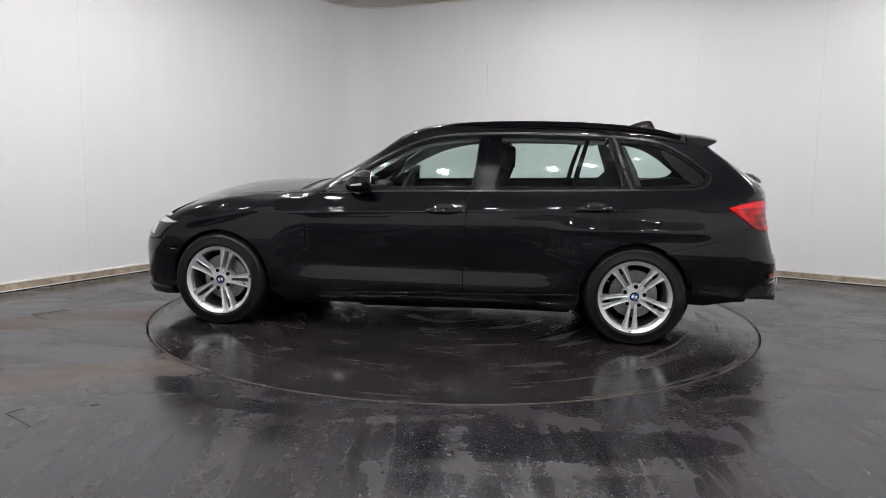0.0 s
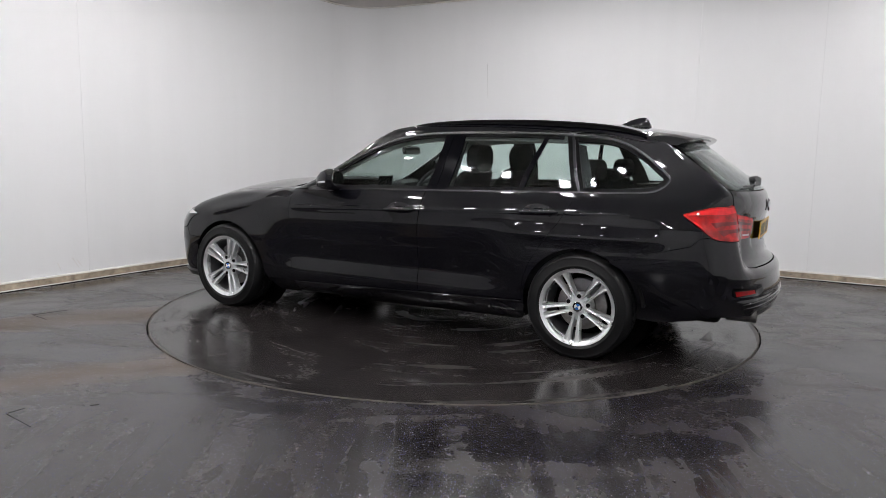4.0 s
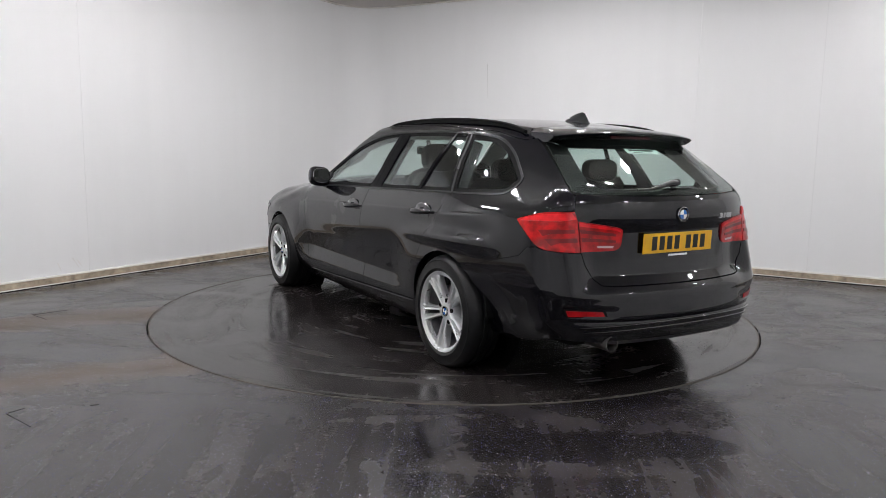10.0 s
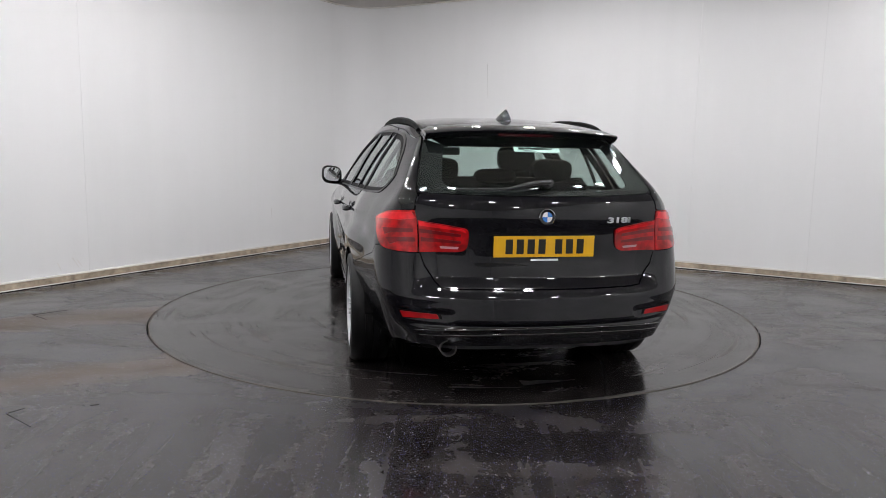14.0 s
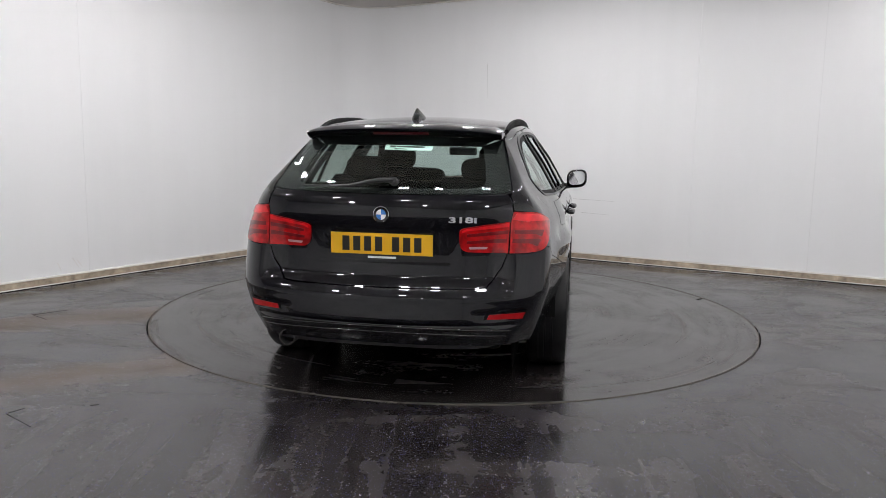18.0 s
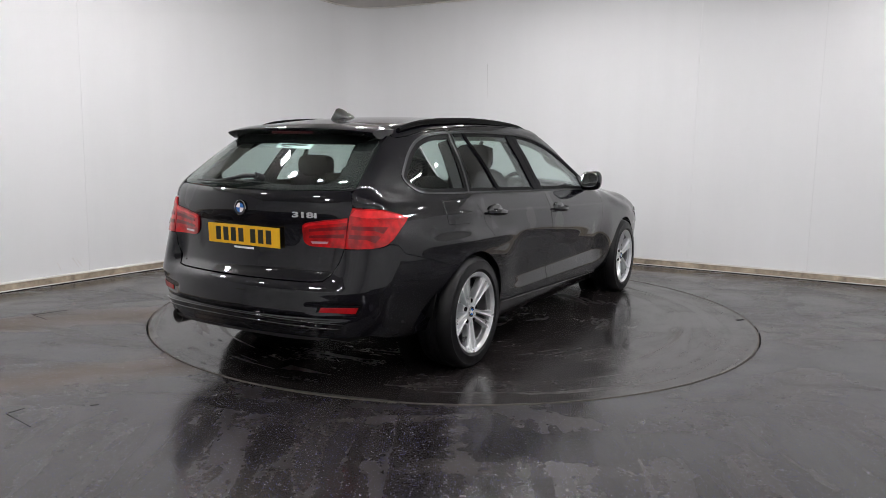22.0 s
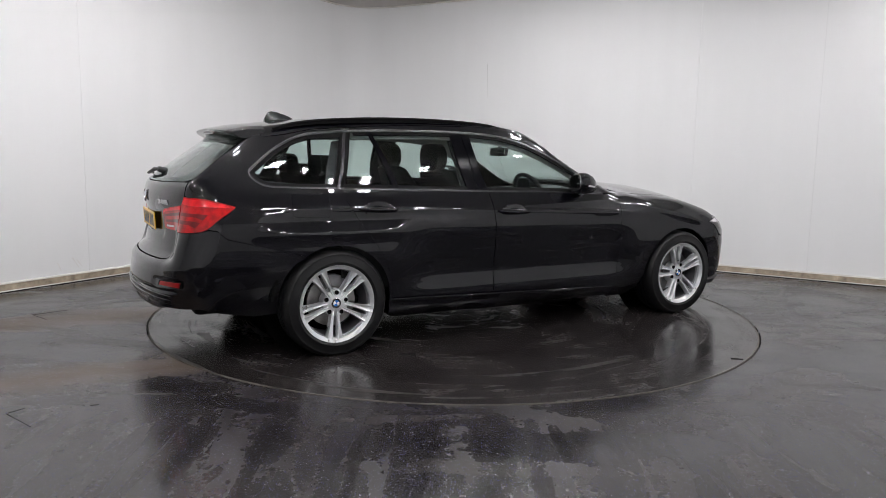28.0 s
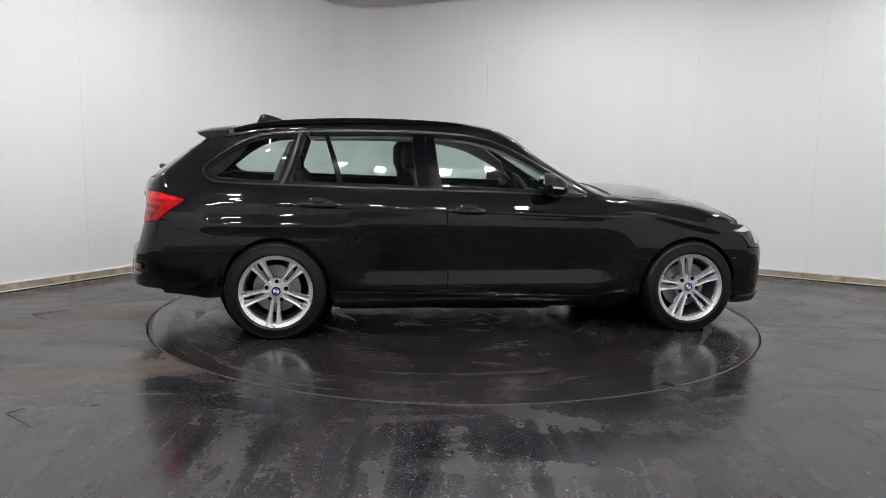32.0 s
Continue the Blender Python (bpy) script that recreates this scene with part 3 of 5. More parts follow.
# ceiling, 60 mm thick
bm = bmesh.new()
room = [C_LB - N_LEFT * -0.1 - N_BACK * -0.1, C_BF + N_BACK * 0.1 + N_FRONT * 0.1, C_RF + N_RIGHT * 0.1 + N_FRONT * 0.1, C_LR + N_LEFT * 0.1 + N_RIGHT * 0.1]
prism(bm, [(p.x, p.y) for p in room], 0.06, pose(0, 0, CEILING))
tagged(part("ceiling", bm, M_CEIL), "plain grey-beige painted ceiling", "ceiling", kind="structure")
# thin pale edge bead where the corner meets the ceiling
bm = bmesh.new()
tube(bm, [p - n * 0.012 + Vector((0, 0, CEILING - 0.010)) for p, n in [(C_LB, N_LEFT)] + bend + [(C_RF, N_RIGHT)]], 0.010, 8)
tagged(part("trim", bm, M_SKIRTEDGE, smooth=60), "thin pale bead along the ceiling edge", "trim", kind="structure")

# floor with the round opening for the turntable
bm = bmesh.new()
bounds = ((N_LEFT, D_LEFT), (N_RIGHT, D_RIGHT), (N_FRONT, D_FRONT), (N_BACK, D_BACK))
angles = sorted([2 * math.pi * i / 144 for i in range(144)] + [math.atan2(p.y, p.x) % (2 * math.pi) for p in (C_LR, C_LB, C_RF, C_BF)])
rim_in, rim_low, rim_out = [], [], []
for t in angles:
    d = Vector((math.cos(t), math.sin(t), 0))
    far = min(D / d.dot(n) for n, D in bounds if d.dot(n) > 1e-6)
    rim_in.append(bm.verts.new(d * (DISC + 0.011)))
    rim_low.append(bm.verts.new(d * (DISC + 0.011) - Vector((0, 0, 0.05))))
    rim_out.append(bm.verts.new(d * far))
for i in range(len(angles)):
    j = (i + 1) % len(angles)
    bm.faces.new((rim_in[i], rim_in[j], rim_out[j], rim_out[i]))
    bm.faces.new((rim_low[i], rim_low[j], rim_in[j], rim_in[i]))
tagged(part("floor", bm, M_FLOOR), "dark wet-looking sheet floor with pale flecks and dried wipe marks", "floor", kind="structure")
bm = bmesh.new()
lathe(bm, [(0.0, -0.10), (DISC + 0.1, -0.10), (DISC + 0.1, -0.05), (0.0, -0.05)], 64, axis="z")
tagged(part("turntable_pit", bm, M_DARK), "dark pit under the turntable", "floor pit", kind="structure")

# ---- the turntable ----
table = tagged(new("turntable"), "flush round turntable with dark stained flooring", "turntable")
bm = bmesh.new()
lathe(bm, [(0.0, -0.04), (DISC - 0.007, -0.04), (DISC - 0.007, -0.002), (DISC - 0.009, 0.0), (0.0, 0.0)], 144, axis="z")
part("deck", bm, M_DISC, table)
bm = bmesh.new()
lathe(bm, [(DISC - 0.007, -0.04), (DISC, -0.04), (DISC, 0.002), (DISC - 0.007, 0.002), (DISC - 0.007, -0.04)], 144, axis="z")
part("edge_ring", bm, M_STEELRING, table, "thin dark metal edge ring")


# ---- ceiling lamps: a half ring in pairs above the turntable's edge and a wider one over the floor before it, with added fill lamps ----
def ceiling_and_fill_light(m):
    lamp = tagged(new("ceiling_and_fill_light"), "square white flat ceiling light, switched on, partly added as fill", "ceiling light", "lights in two half rings over the floor")
    bm = bmesh.new()
    box(bm, pose(0, 0, -0.010), LAMP_SIDE + 0.04, LAMP_SIDE + 0.04, 0.020, 0.004, 1)
    part("housing", bm, M_LAMPBODY, lamp)
    bm = bmesh.new()
    box(bm, pose(0, 0, -0.026), LAMP_SIDE, LAMP_SIDE, 0.012, 0.003, 1)
    part("diffuser", bm, M_LAMP, lamp)
    lamp.matrix_basis = m
    return lamp


first = None
spots = [(0.0, RING, a + 30 * k, 1.0) for k in range(-3, 4) for a in (-106, -94)] + [(0.6, OUTER, -90 + 20 * k, 1.35) for k in range(-5, 6)]
# Unseen fill lamps added to brighten the far walls, the back and the right.
spots += [(0.2, 1.6, -4 + 23.5 * k, 1.0) for k in range(1, 7)] + [(0.5, 6.1, -90 + 22 * k, 1.35) for k in (-1.5, -0.5, 0.5, 1.5)] + [(0.6, 3.4, -9, 1.0), (0.6, 3.4, 9, 1.0)]
for shift, r, a, size in spots:
    m = pose(shift, 0, CEILING - 0.001, 0, 0, a) @ pose(r, 0, 0) @ Matrix.Diagonal((size, size, 1, 1))
    p = m.translation
    if min(D_LEFT - p.dot(N_LEFT), D_RIGHT - p.dot(N_RIGHT), D_FRONT - p.dot(N_FRONT), D_BACK - p.dot(N_BACK)) > 0.4:
        if first:
            copy_thing(first, m)
        else:
            first = ceiling_and_fill_light(m)


# ---- the estate car ----
car = tagged(new("estate_car"), "black five-door estate car with silver alloy wheels on a turntable", "car")
BELT = curve([-1.95, -1.36, -0.93, -0.33, 0.2, 0.62, 0.9], [1.030, 1.006, 0.994, 0.978, 0.966, 0.950, 0.945])
EDGE = curve([-1.80, -1.6, -1.0, 0.0, 0.15, 0.45, 0.88, 0.96, 1.5, 1.9, 2.05], [0.545, 0.570, 0.588, 0.578, 0.572, 0.612, 0.700, 0.735, 0.715, 0.64, 0.56])
MID = 1.5 + FAN * math.pi / 2     # the tail's middle in unrolled metres


def edge_uz(x, off=0.0):
    """A point of the line where roof, windscreen and bonnet meet the flank, unrolled."""
    p = on_top([(x, float(EDGE(x)) + off)])[0]
    return float(unroll(p[0], p[1])), float(p[2])


def flank(uz):
    return on_flank(uz)


def tail_wrap(wz):
    """Unrolled round the tail: w to the left from the middle, z up."""
    w, z = np.array(wz, float).T
    p = on_flank(np.stack([-MID + np.abs(w), z], 1))
    p[:, 1] *= np.where(w < 0, -1, 1)
    return p


def arc(cx, cz, r, a0, a1, n=22):
    return [(cx + r * math.cos(radians(a0 + (a1 - a0) * k / n)), cz + r * math.sin(radians(a0 + (a1 - a0) * k / n))) for k in range(n + 1)]


WHEEL_F, WHEEL_R, ARCH, AXLE = 1.437, -1.405, 0.356, 0.317
door_low = curve([-1.1, 0.9], [0.325, 0.262])
sill_low = curve([-1.1, 1.0], [0.195, 0.135])
GAP = 0.0025

front_edge = [(0.795, float(BELT(0.79)) - 0.006), (0.806, 0.87), (0.813, 0.746), (0.820, 0.60), (0.822, 0.42), (0.812, 0.33), (0.800, 0.265)]
mid_edge = [(-0.318, float(BELT(-0.32)) - 0.006), (-0.300, 0.88), (-0.287, 0.75), (-0.279, 0.60), (-0.275, 0.45), (-0.275, float(door_low(-0.275)))]
back_edge = [(-1.368, 1.000), (-1.330, 0.93), (-1.245, 0.790), (-1.150, 0.660), (-1.090, 0.560), (-1.052, 0.46), (-1.038, 0.38), (-1.036, 0.327)]


def shifted(line, d):
    return [(u + d, z) for u, z in line]


# window openings, one outline each, within the bright strip
glass_front = smooth_line([(0.575, 0.962), (0.47, 1.045), (0.37, 1.108), (0.224, 1.195), (0.076, 1.267), (-0.10, 1.318), (-0.25, 1.338), (-0.345, 1.342)]) + smooth_line([(-0.352, 1.25), (-0.345, 1.10), (-0.318, 0.988)])
glass_rear = [(-0.475, 0.990), (-0.498, 1.15), (-0.505, 1.25), (-0.500, 1.343), (-0.80, 1.348), (-1.05, 1.346), (-1.068, 1.346), (-0.995, 1.13), (-0.965, 1.003)]
glass_light = [(-1.010, 1.005), (-1.035, 1.12), (-1.100, 1.345), (-1.208, 1.340), (-1.290, 1.10), (-1.320, 1.014)]
glass_quarter = [(-1.405, 1.022), (-1.345, 1.17), (-1.285, 1.325)] + smooth_line([(-1.45, 1.316), (-1.63, 1.279), (-1.782, 1.215), (-1.880, 1.142), (-1.920, 1.106), (-1.908, 1.082), (-1.864, 1.049), (-1.80, 1.031), (-1.60, 1.024)])
dlo_top = smooth_line([(0.680, 0.962), (0.60, 1.000), (0.49, 1.075), (0.38, 1.142), (0.23, 1.226), (0.076, 1.295), (-0.10, 1.338), (-0.30, 1.357), (-0.60, 1.364), (-0.95, 1.362), (-1.26, 1.350), (-1.46, 1.332), (-1.64, 1.296), (-1.80, 1.230), (-1.90, 1.156), (-1.948, 1.108)])
dlo_low = smooth_line([(-1.948, 1.108), (-1.938, 1.082), (-1.895, 1.047), (-1.83, 1.022), (-1.72, 1.014), (-1.36, 1.004)], 5)


def belt_line(a, b, n=14, off=0.0):
    return [(a + (b - a) * k / n, float(BELT(a + (b - a) * k / n)) + off) for k in range(n + 1)]


def offset(line, d):
    """The open line moved sideways by d."""
    a = np.array(line)
    t = np.gradient(a, axis=0)
    t /= np.linalg.norm(t, axis=1)[:, None] + 1e-9
    return [tuple(q) for q in a + np.stack([-t[:, 1], t[:, 0]], 1) * d]


hollow = curve([0.26, 0.30, 0.345, 0.40, 0.45, 0.50, 0.60, 0.70, 0.74, 0.80], [0.0, 0.003, 0.0115, 0.032, 0.043, 0.0415, 0.031, 0.013, 0.007, 0.0])


def crease(p):
    """The pressed line through the handles, the doors' tuck and lower flare, the swellings over the wheels."""
    x, z = p[:, 0], p[:, 2]
    line = 0.835 - 0.033 * x
    fade = ease((x + 1.85) / 0.5) * ease((1.25 - x) / 0.75)
    doors = ease((x + 1.08) / 0.38) * ease((1.08 - x) / 0.38)
    d = fade * (0.004 * np.exp(-((z - line + 0.042) / 0.034) ** 2) - 0.005 * np.exp(-((z - line - 0.006) / 0.012) ** 2)) + doors * hollow(z)
    haunch = ease((x + 1.95) / 0.25) * ease((-0.85 - x) / 0.3)
    d = d + haunch * (0.009 * np.exp(-((z - 0.815) / 0.035) ** 2) - 0.011 * np.exp(-((z - 0.745) / 0.035) ** 2))
    wing = ease((x - 0.95) / 0.25) * ease((1.75 - x) / 0.25)
    top = 0.80 + 0.22 * (1.42 - x)
    return d + wing * (0.007 * np.exp(-((z - top - 0.035) / 0.03) ** 2) - 0.009 * np.exp(-((z - top + 0.03) / 0.03) ** 2))


def bumper_folds(p):
    """Ledges pressed into the rear bumper."""
    z, y = p[:, 2], np.abs(p[:, 1])
    pocket = np.clip((y - 0.44) / 0.05, 0, 1) * ease((0.74 - y) / 0.06) * np.exp(-((z - 0.462 - 0.04 * (y - 0.6)) / 0.030) ** 4)
    near = ease((0.80 - y) / 0.10)
    tuck = 0.15 * np.clip(0.57 - z, 0, 0.3) * ease((y - 0.60) / 0.14)
    return tuck + near * (0.010 * pocket + 0.010 * ease((0.72 - y) / 0.1) * np.exp(-((z - 0.415) / 0.012) ** 2) - 0.004 * np.exp(-((z - 0.545) / 0.02) ** 2))


def tail_folds(p):
    """The plate's recess and the fold below it in the tailgate."""
    z, y = p[:, 2], np.abs(p[:, 1])
    def step(v, e):
        return 1 / (1 + np.exp(np.clip(-v / e, -60, 60)))
    pocket = step(0.345 + 0.35 * (z - 0.70) - y, 0.008) * step(z - 0.700, 0.006) * step(0.866 - z, 0.005)
    return 0.005 * pocket + 0.003 * np.exp(-((z - 0.635) / 0.03) ** 2)


roof_edge = [edge_uz(x) for x in np.linspace(0.86, -1.74, 40)]
wing_edge = [edge_uz(x) for x in np.linspace(0.86, 1.68, 16)]
bumper_seam = [(-1.585, 0.612), (-1.62, 0.623), (-1.77, 0.656), (-1.93, 0.702), (-2.02, 0.727), (-2.065, 0.775)]
lamp_outer = smooth_line([(0.628, 0.912), (0.640, 0.948), (0.655, 0.955), (0.778, 0.946), (0.880, 0.918), (0.918, 0.905), (0.915, 0.892), (0.855, 0.838), (0.815, 0.795), (0.772, 0.770), (0.70, 0.760), (0.612, 0.757)], 4)
lamp_inner = smooth_line([(0.607, 0.757), (0.462, 0.758), (0.420, 0.765), (0.398, 0.79), (0.394, 0.855), (0.402, 0.868), (0.424, 0.877), (0.53, 0.895), (0.622, 0.908)], 4)
gate_side = [(0.640, 1.035), (0.644, 0.930), (0.628, 0.905), (0.608, 0.757), (0.585, 0.690), (0.545, 0.625), (0.505, 0.594), (0.46, 0.582)]

for side in (1, -1):
    # doors
    fd = panel("front_door", belt_line(0.793, -0.316, off=-0.006) + shifted(mid_edge[1:], GAP) + [(u, float(door_low(u)) + 0.0) for u in np.linspace(-0.275, 0.80, 12)] + shifted(front_edge[::-1][1:], -GAP), flank, M_PAINT, car, side=side, dent=crease, slant=0.033, step=0.03)
    rd = panel("rear_door", belt_line(-0.322, -1.362, off=-0.006) + shifted(back_edge[1:], GAP) + [(u, float(door_low(u))) for u in np.linspace(-1.036, -0.28, 10)] + shifted(mid_edge[::-1][1:], -GAP), flank, M_PAINT, car, side=side, dent=crease, slant=0.033, step=0.03)
    # front wing: door edge, wheel arch, bonnet edge, headlamp
    wing = front_edge[::-1] + wing_edge + [(1.805, 0.748), (1.760, 0.728), (1.728, 0.712), (1.795, 0.680), (1.835, 0.640), (1.862, 0.598), (1.845, 0.530)] + arc(WHEEL_F, AXLE, ARCH, 35, 188, 26) + [(0.97, float(sill_low(0.97)) + 0.02), (0.80, float(sill_low(0.8)) + 0.02)]
    panel("front_wing", wing, flank, M_PAINT, car, side=side, dent=crease, slant=0.033, step=0.03)
    # sill
    sill = [(u, float(door_low(u)) - 0.006) for u in np.linspace(0.795, -1.034, 12)] + [(-1.036, 0.21), (-1.028, float(sill_low(-1.03)))] + [(u, float(sill_low(u))) for u in np.linspace(-1.0, 0.795, 8)]
    sl = panel("sill", sill, flank, M_PAINT, car, side=side, step=0.05, thick=0.03)
    bm = bmesh.new()
    pts = on_flank([(u, float(door_low(u)) - 0.012) for u in np.linspace(0.785, -1.025, 24)])
    tube(bm, [(x, (y + 0.003) * side, z) for x, y, z in pts], 0.004, 10)
    part("sill_edge", bm, M_PAINT, sl, smooth=60)
    # rear quarter with its pillar, round the side window
    quarter = dlo_low + back_edge[1:] + [(-1.036, 0.22)] + arc(WHEEL_R, AXLE, ARCH, -12, 129, 26)[1:]
    quarter += [q for q in bumper_seam[1:]]
    quarter += [(-MID + 0.80, 0.783)] + [(-MID + w, z) for w, z in ((0.857, 0.832), (0.922, 0.892), (0.924, 0.908), (0.88, 0.924), (0.778, 0.951), (0.655, 0.960), (0.646, 0.965), (0.645, 1.03))]
    rear_side = [(-2.184, 0.628, 1.055), (-2.10, 0.606, 1.12), (-2.00, 0.580, 1.19), (-1.88, 0.556, 1.272), (-1.80, 0.545, 1.318)]
    quarter += [(float(unroll(x, y)), z) for x, y, z in rear_side]
    quarter += [q for q in roof_edge[::-1] if q[0] < -1.25] + [(-1.26, 1.354)] + [q for q in dlo_top if q[0] < -1.27][:-1]
    panel("rear_quarter", quarter, flank, M_PAINT, car, side=side, dent=crease, slant=0.033, step=0.032)
    # roof side and windscreen pillar
    cant = [q for q in dlo_top if q[0] > -1.25] + [(-1.25, 1.352)] + [q for q in roof_edge[::-1] if q[0] > -1.25] + [(0.797, 0.943), (0.672, 0.9515)]
    panel("roof_side", cant, flank, M_PAINT, car, side=side, step=0.03)
    # bright strip round the side windows, as slim bars
    lower = belt_line(0.66, -1.36) + dlo_low[::-1][1:]
    for line, w in ((dlo_top, 0.014), (lower, 0.009)):
        sgn = -1 if line is lower else 1
        inner_line = offset(line, 0.5 * w * sgn * -1)
        outer_line = offset(line, 0.5 * w * sgn)
        panel("window_trim", list(outer_line) + list(inner_line)[::-1], flank, M_SATIN, car, "satin grey metal strip", side=side, out=0.004, thick=0.012, step=0.03)
    # dark pillars and frames between the panes
    for poly in ([(-0.352, 1.345), (-0.352, 1.25), (-0.345, 1.10), (-0.316, 0.985), (-0.387, 0.985), (-0.405, 1.12), (-0.410, 1.345)],
                 [(-0.414, 1.345), (-0.409, 1.12), (-0.391, 0.985), (-0.473, 0.988), (-0.496, 1.15), (-0.503, 1.25), (-0.498, 1.347)]):
        panel("pillar_cover", poly, flank, M_PILLAR, car, "black pillar cover", side=side, out=0.002, step=0.04)
    panel("window_divider", [(-0.968, 1.003), (-0.998, 1.13), (-1.071, 1.350), (-1.097, 1.350), (-1.032, 1.12), (-1.008, 1.005)], flank, M_PILLAR, car, side=side, out=0.002, step=0.04)
    panel("pillar_cover", [(-1.326, 1.012), (-1.290, 1.10), (-1.210, 1.345), (-1.276, 1.343), (-1.347, 1.15), (-1.397, 1.012)], flank, M_SEAL, car, "black pillar cover", side=side, out=-0.001, step=0.04)
    panel("rear_pillar_trim", [(-1.357, 1.012), (-1.316, 1.10), (-1.240, 1.343), (-1.257, 1.343), (-1.332, 1.11), (-1.374, 1.012)], flank, M_SATIN, car, "satin grey pillar trim", side=side, out=0.003, step=0.04)
    for nm, gl in (("front_side_window", glass_front), ("rear_side_window", glass_rear), ("rear_vent_window", glass_light), ("quarter_window", glass_quarter)):
        w = panel(nm, gl, flank, M_GLASS, car, "green-tinted glass", side=side, out=-0.006, thick=0.004, step=0.05)
        w.visible_shadow = False
    # black frame between glass and strip
    def frame_strip(a_line, b_line):
        panel("window_seal", list(a_line) + list(b_line)[::-1], flank, M_SEAL, car, side=side, out=-0.003, step=0.03)
    up = [q for q in dlo_top if -1.25 < q[0] < 0.60]
    frame_strip(offset(up, -0.008), offset(up, 0.026))
    low2 = belt_line(0.60, -1.40, off=0.006)
    frame_strip(low2, [(u, z + 0.022) for u, z in low2])
    q_line = [q for q in dlo_top if q[0] <= -1.25] + dlo_low[1:]
    frame_strip(offset(q_line, -0.006), offset(glass_quarter[2:] + glass_quarter[:1], 0.012))
    panel("mirror_sail", [(0.66, 0.958), (0.60, 0.985), (0.50, 1.055), (0.455, 1.055), (0.47, 0.962)], flank, M_TRIM, car, side=side, out=0.001, step=0.04)
    # tail lamp: outer body part and inner part on the tailgate
    lamp = panel("tail_lamp", lamp_outer, tail_wrap, M_RED, car, "red tail lamp lens", side=side, out=0.006, thick=0.03, step=0.025)
    # Top band is painted brighter for light caught by the inclined face.
    for poly, mt, nm in (([(0.632, 0.918), (0.655, 0.948), (0.778, 0.939), (0.885, 0.912), (0.90, 0.898), (0.80, 0.905), (0.70, 0.907)], M_REDLIT, "lit_upper_band"),
                         ([(0.640, 0.868), (0.74, 0.866), (0.80, 0.862), (0.775, 0.832), (0.74, 0.846), (0.638, 0.850)], M_REDDARK, "light_bar"),
                         ([(0.630, 0.826), (0.72, 0.824), (0.765, 0.818), (0.738, 0.788), (0.70, 0.803), (0.625, 0.806)], M_REDDARK, "light_bar")):
        panel(nm, poly, tail_wrap, mt, lamp, side=side, out=0.0085, thick=0.004, step=0.03)
    lamp = panel("tail_lamp", lamp_inner, tail_wrap, M_RED, car, "red tail lamp lens", side=side, out=0.006, thick=0.03, step=0.025)
    panel("lit_upper_band", [(0.618, 0.903), (0.53, 0.890), (0.428, 0.872), (0.406, 0.862), (0.404, 0.85), (0.43, 0.862), (0.617, 0.884)], tail_wrap, M_REDLIT, lamp, side=side, out=0.0085, thick=0.004, step=0.03)
    for poly, mt, nm in (([(0.615, 0.868), (0.43, 0.846), (0.43, 0.832), (0.613, 0.850)], M_REDDARK, "light_bar"), ([(0.608, 0.828), (0.43, 0.812), (0.43, 0.800), (0.606, 0.808)], M_REDDARK, "light_bar"),
                         ([(0.53, 0.786), (0.44, 0.784), (0.446, 0.773), (0.525, 0.775)], M_REVERSE, "reversing_lens")):
        panel(nm, poly, tail_wrap, mt, lamp, side=side, out=0.0085, thick=0.004, step=0.03)
    panel("reflector_recess", [(0.672, 0.481), (0.485, 0.476), (0.475, 0.442), (0.660, 0.438)], tail_wrap, M_DARK, car, side=side, out=-0.0095, thick=0.004, step=0.03)
    panel("reflector", [(0.662, 0.474), (0.50, 0.470), (0.49, 0.447), (0.650, 0.444)], tail_wrap, M_REFLECT, car, "red reflector strip", side=side, out=-0.006, thick=0.01, step=0.03)
    # headlamp
    hl = panel("headlamp", smooth_line([(1.734, 0.711), (1.765, 0.726), (1.81, 0.744), (1.90, 0.750), (2.05, 0.742), (2.22, 0.722), (2.32, 0.700), (2.30, 0.630), (2.15, 0.602), (1.97, 0.590), (1.90, 0.596), (1.868, 0.608), (1.84, 0.645), (1.80, 0.684)], 3), flank, M_LENSDARK, car, "clear headlamp lens", side=side, out=0.003, step=0.03)
    for poly in ([(1.748, 0.713), (1.80, 0.733), (1.87, 0.743), (1.98, 0.742), (1.99, 0.722), (1.88, 0.712), (1.82, 0.705)], [(1.900, 0.695), (1.945, 0.698), (1.965, 0.63), (1.925, 0.62)], [(1.99, 0.70), (2.10, 0.695), (2.10, 0.63), (1.99, 0.625)]):
        panel("lamp_reflector", poly, flank, M_CLEARLENS, hl, "bright lamp reflector", side=side, out=0.006, thick=0.004, step=0.03)
    panel("light_bar", [(1.90, 0.700), (2.10, 0.675), (2.22, 0.655), (2.22, 0.640), (2.09, 0.650), (1.92, 0.670)], flank, M_CHROME, hl, side=side, out=0.006, thick=0.004, step=0.03)

fuel = panel("fuel_flap", [(-1.672, 0.972), (-1.438, 0.976), (-1.446, 0.848), (-1.458, 0.840), (-1.655, 0.846), (-1.668, 0.856)], flank, M_PAINT, car, side=-1, out=0.0012, thick=0.004, dent=crease, slant=0.033, step=0.03)
line = [(-1.6735, 0.9735), (-1.4365, 0.9775), (-1.4445, 0.8468), (-1.4572, 0.8385), (-1.6558, 0.8445), (-1.6695, 0.8555)]
panel("fuel_flap_gap", line, flank, M_DARK, car, side=-1, out=0.0008, thick=0.003, dent=crease, slant=0.033, step=0.03)

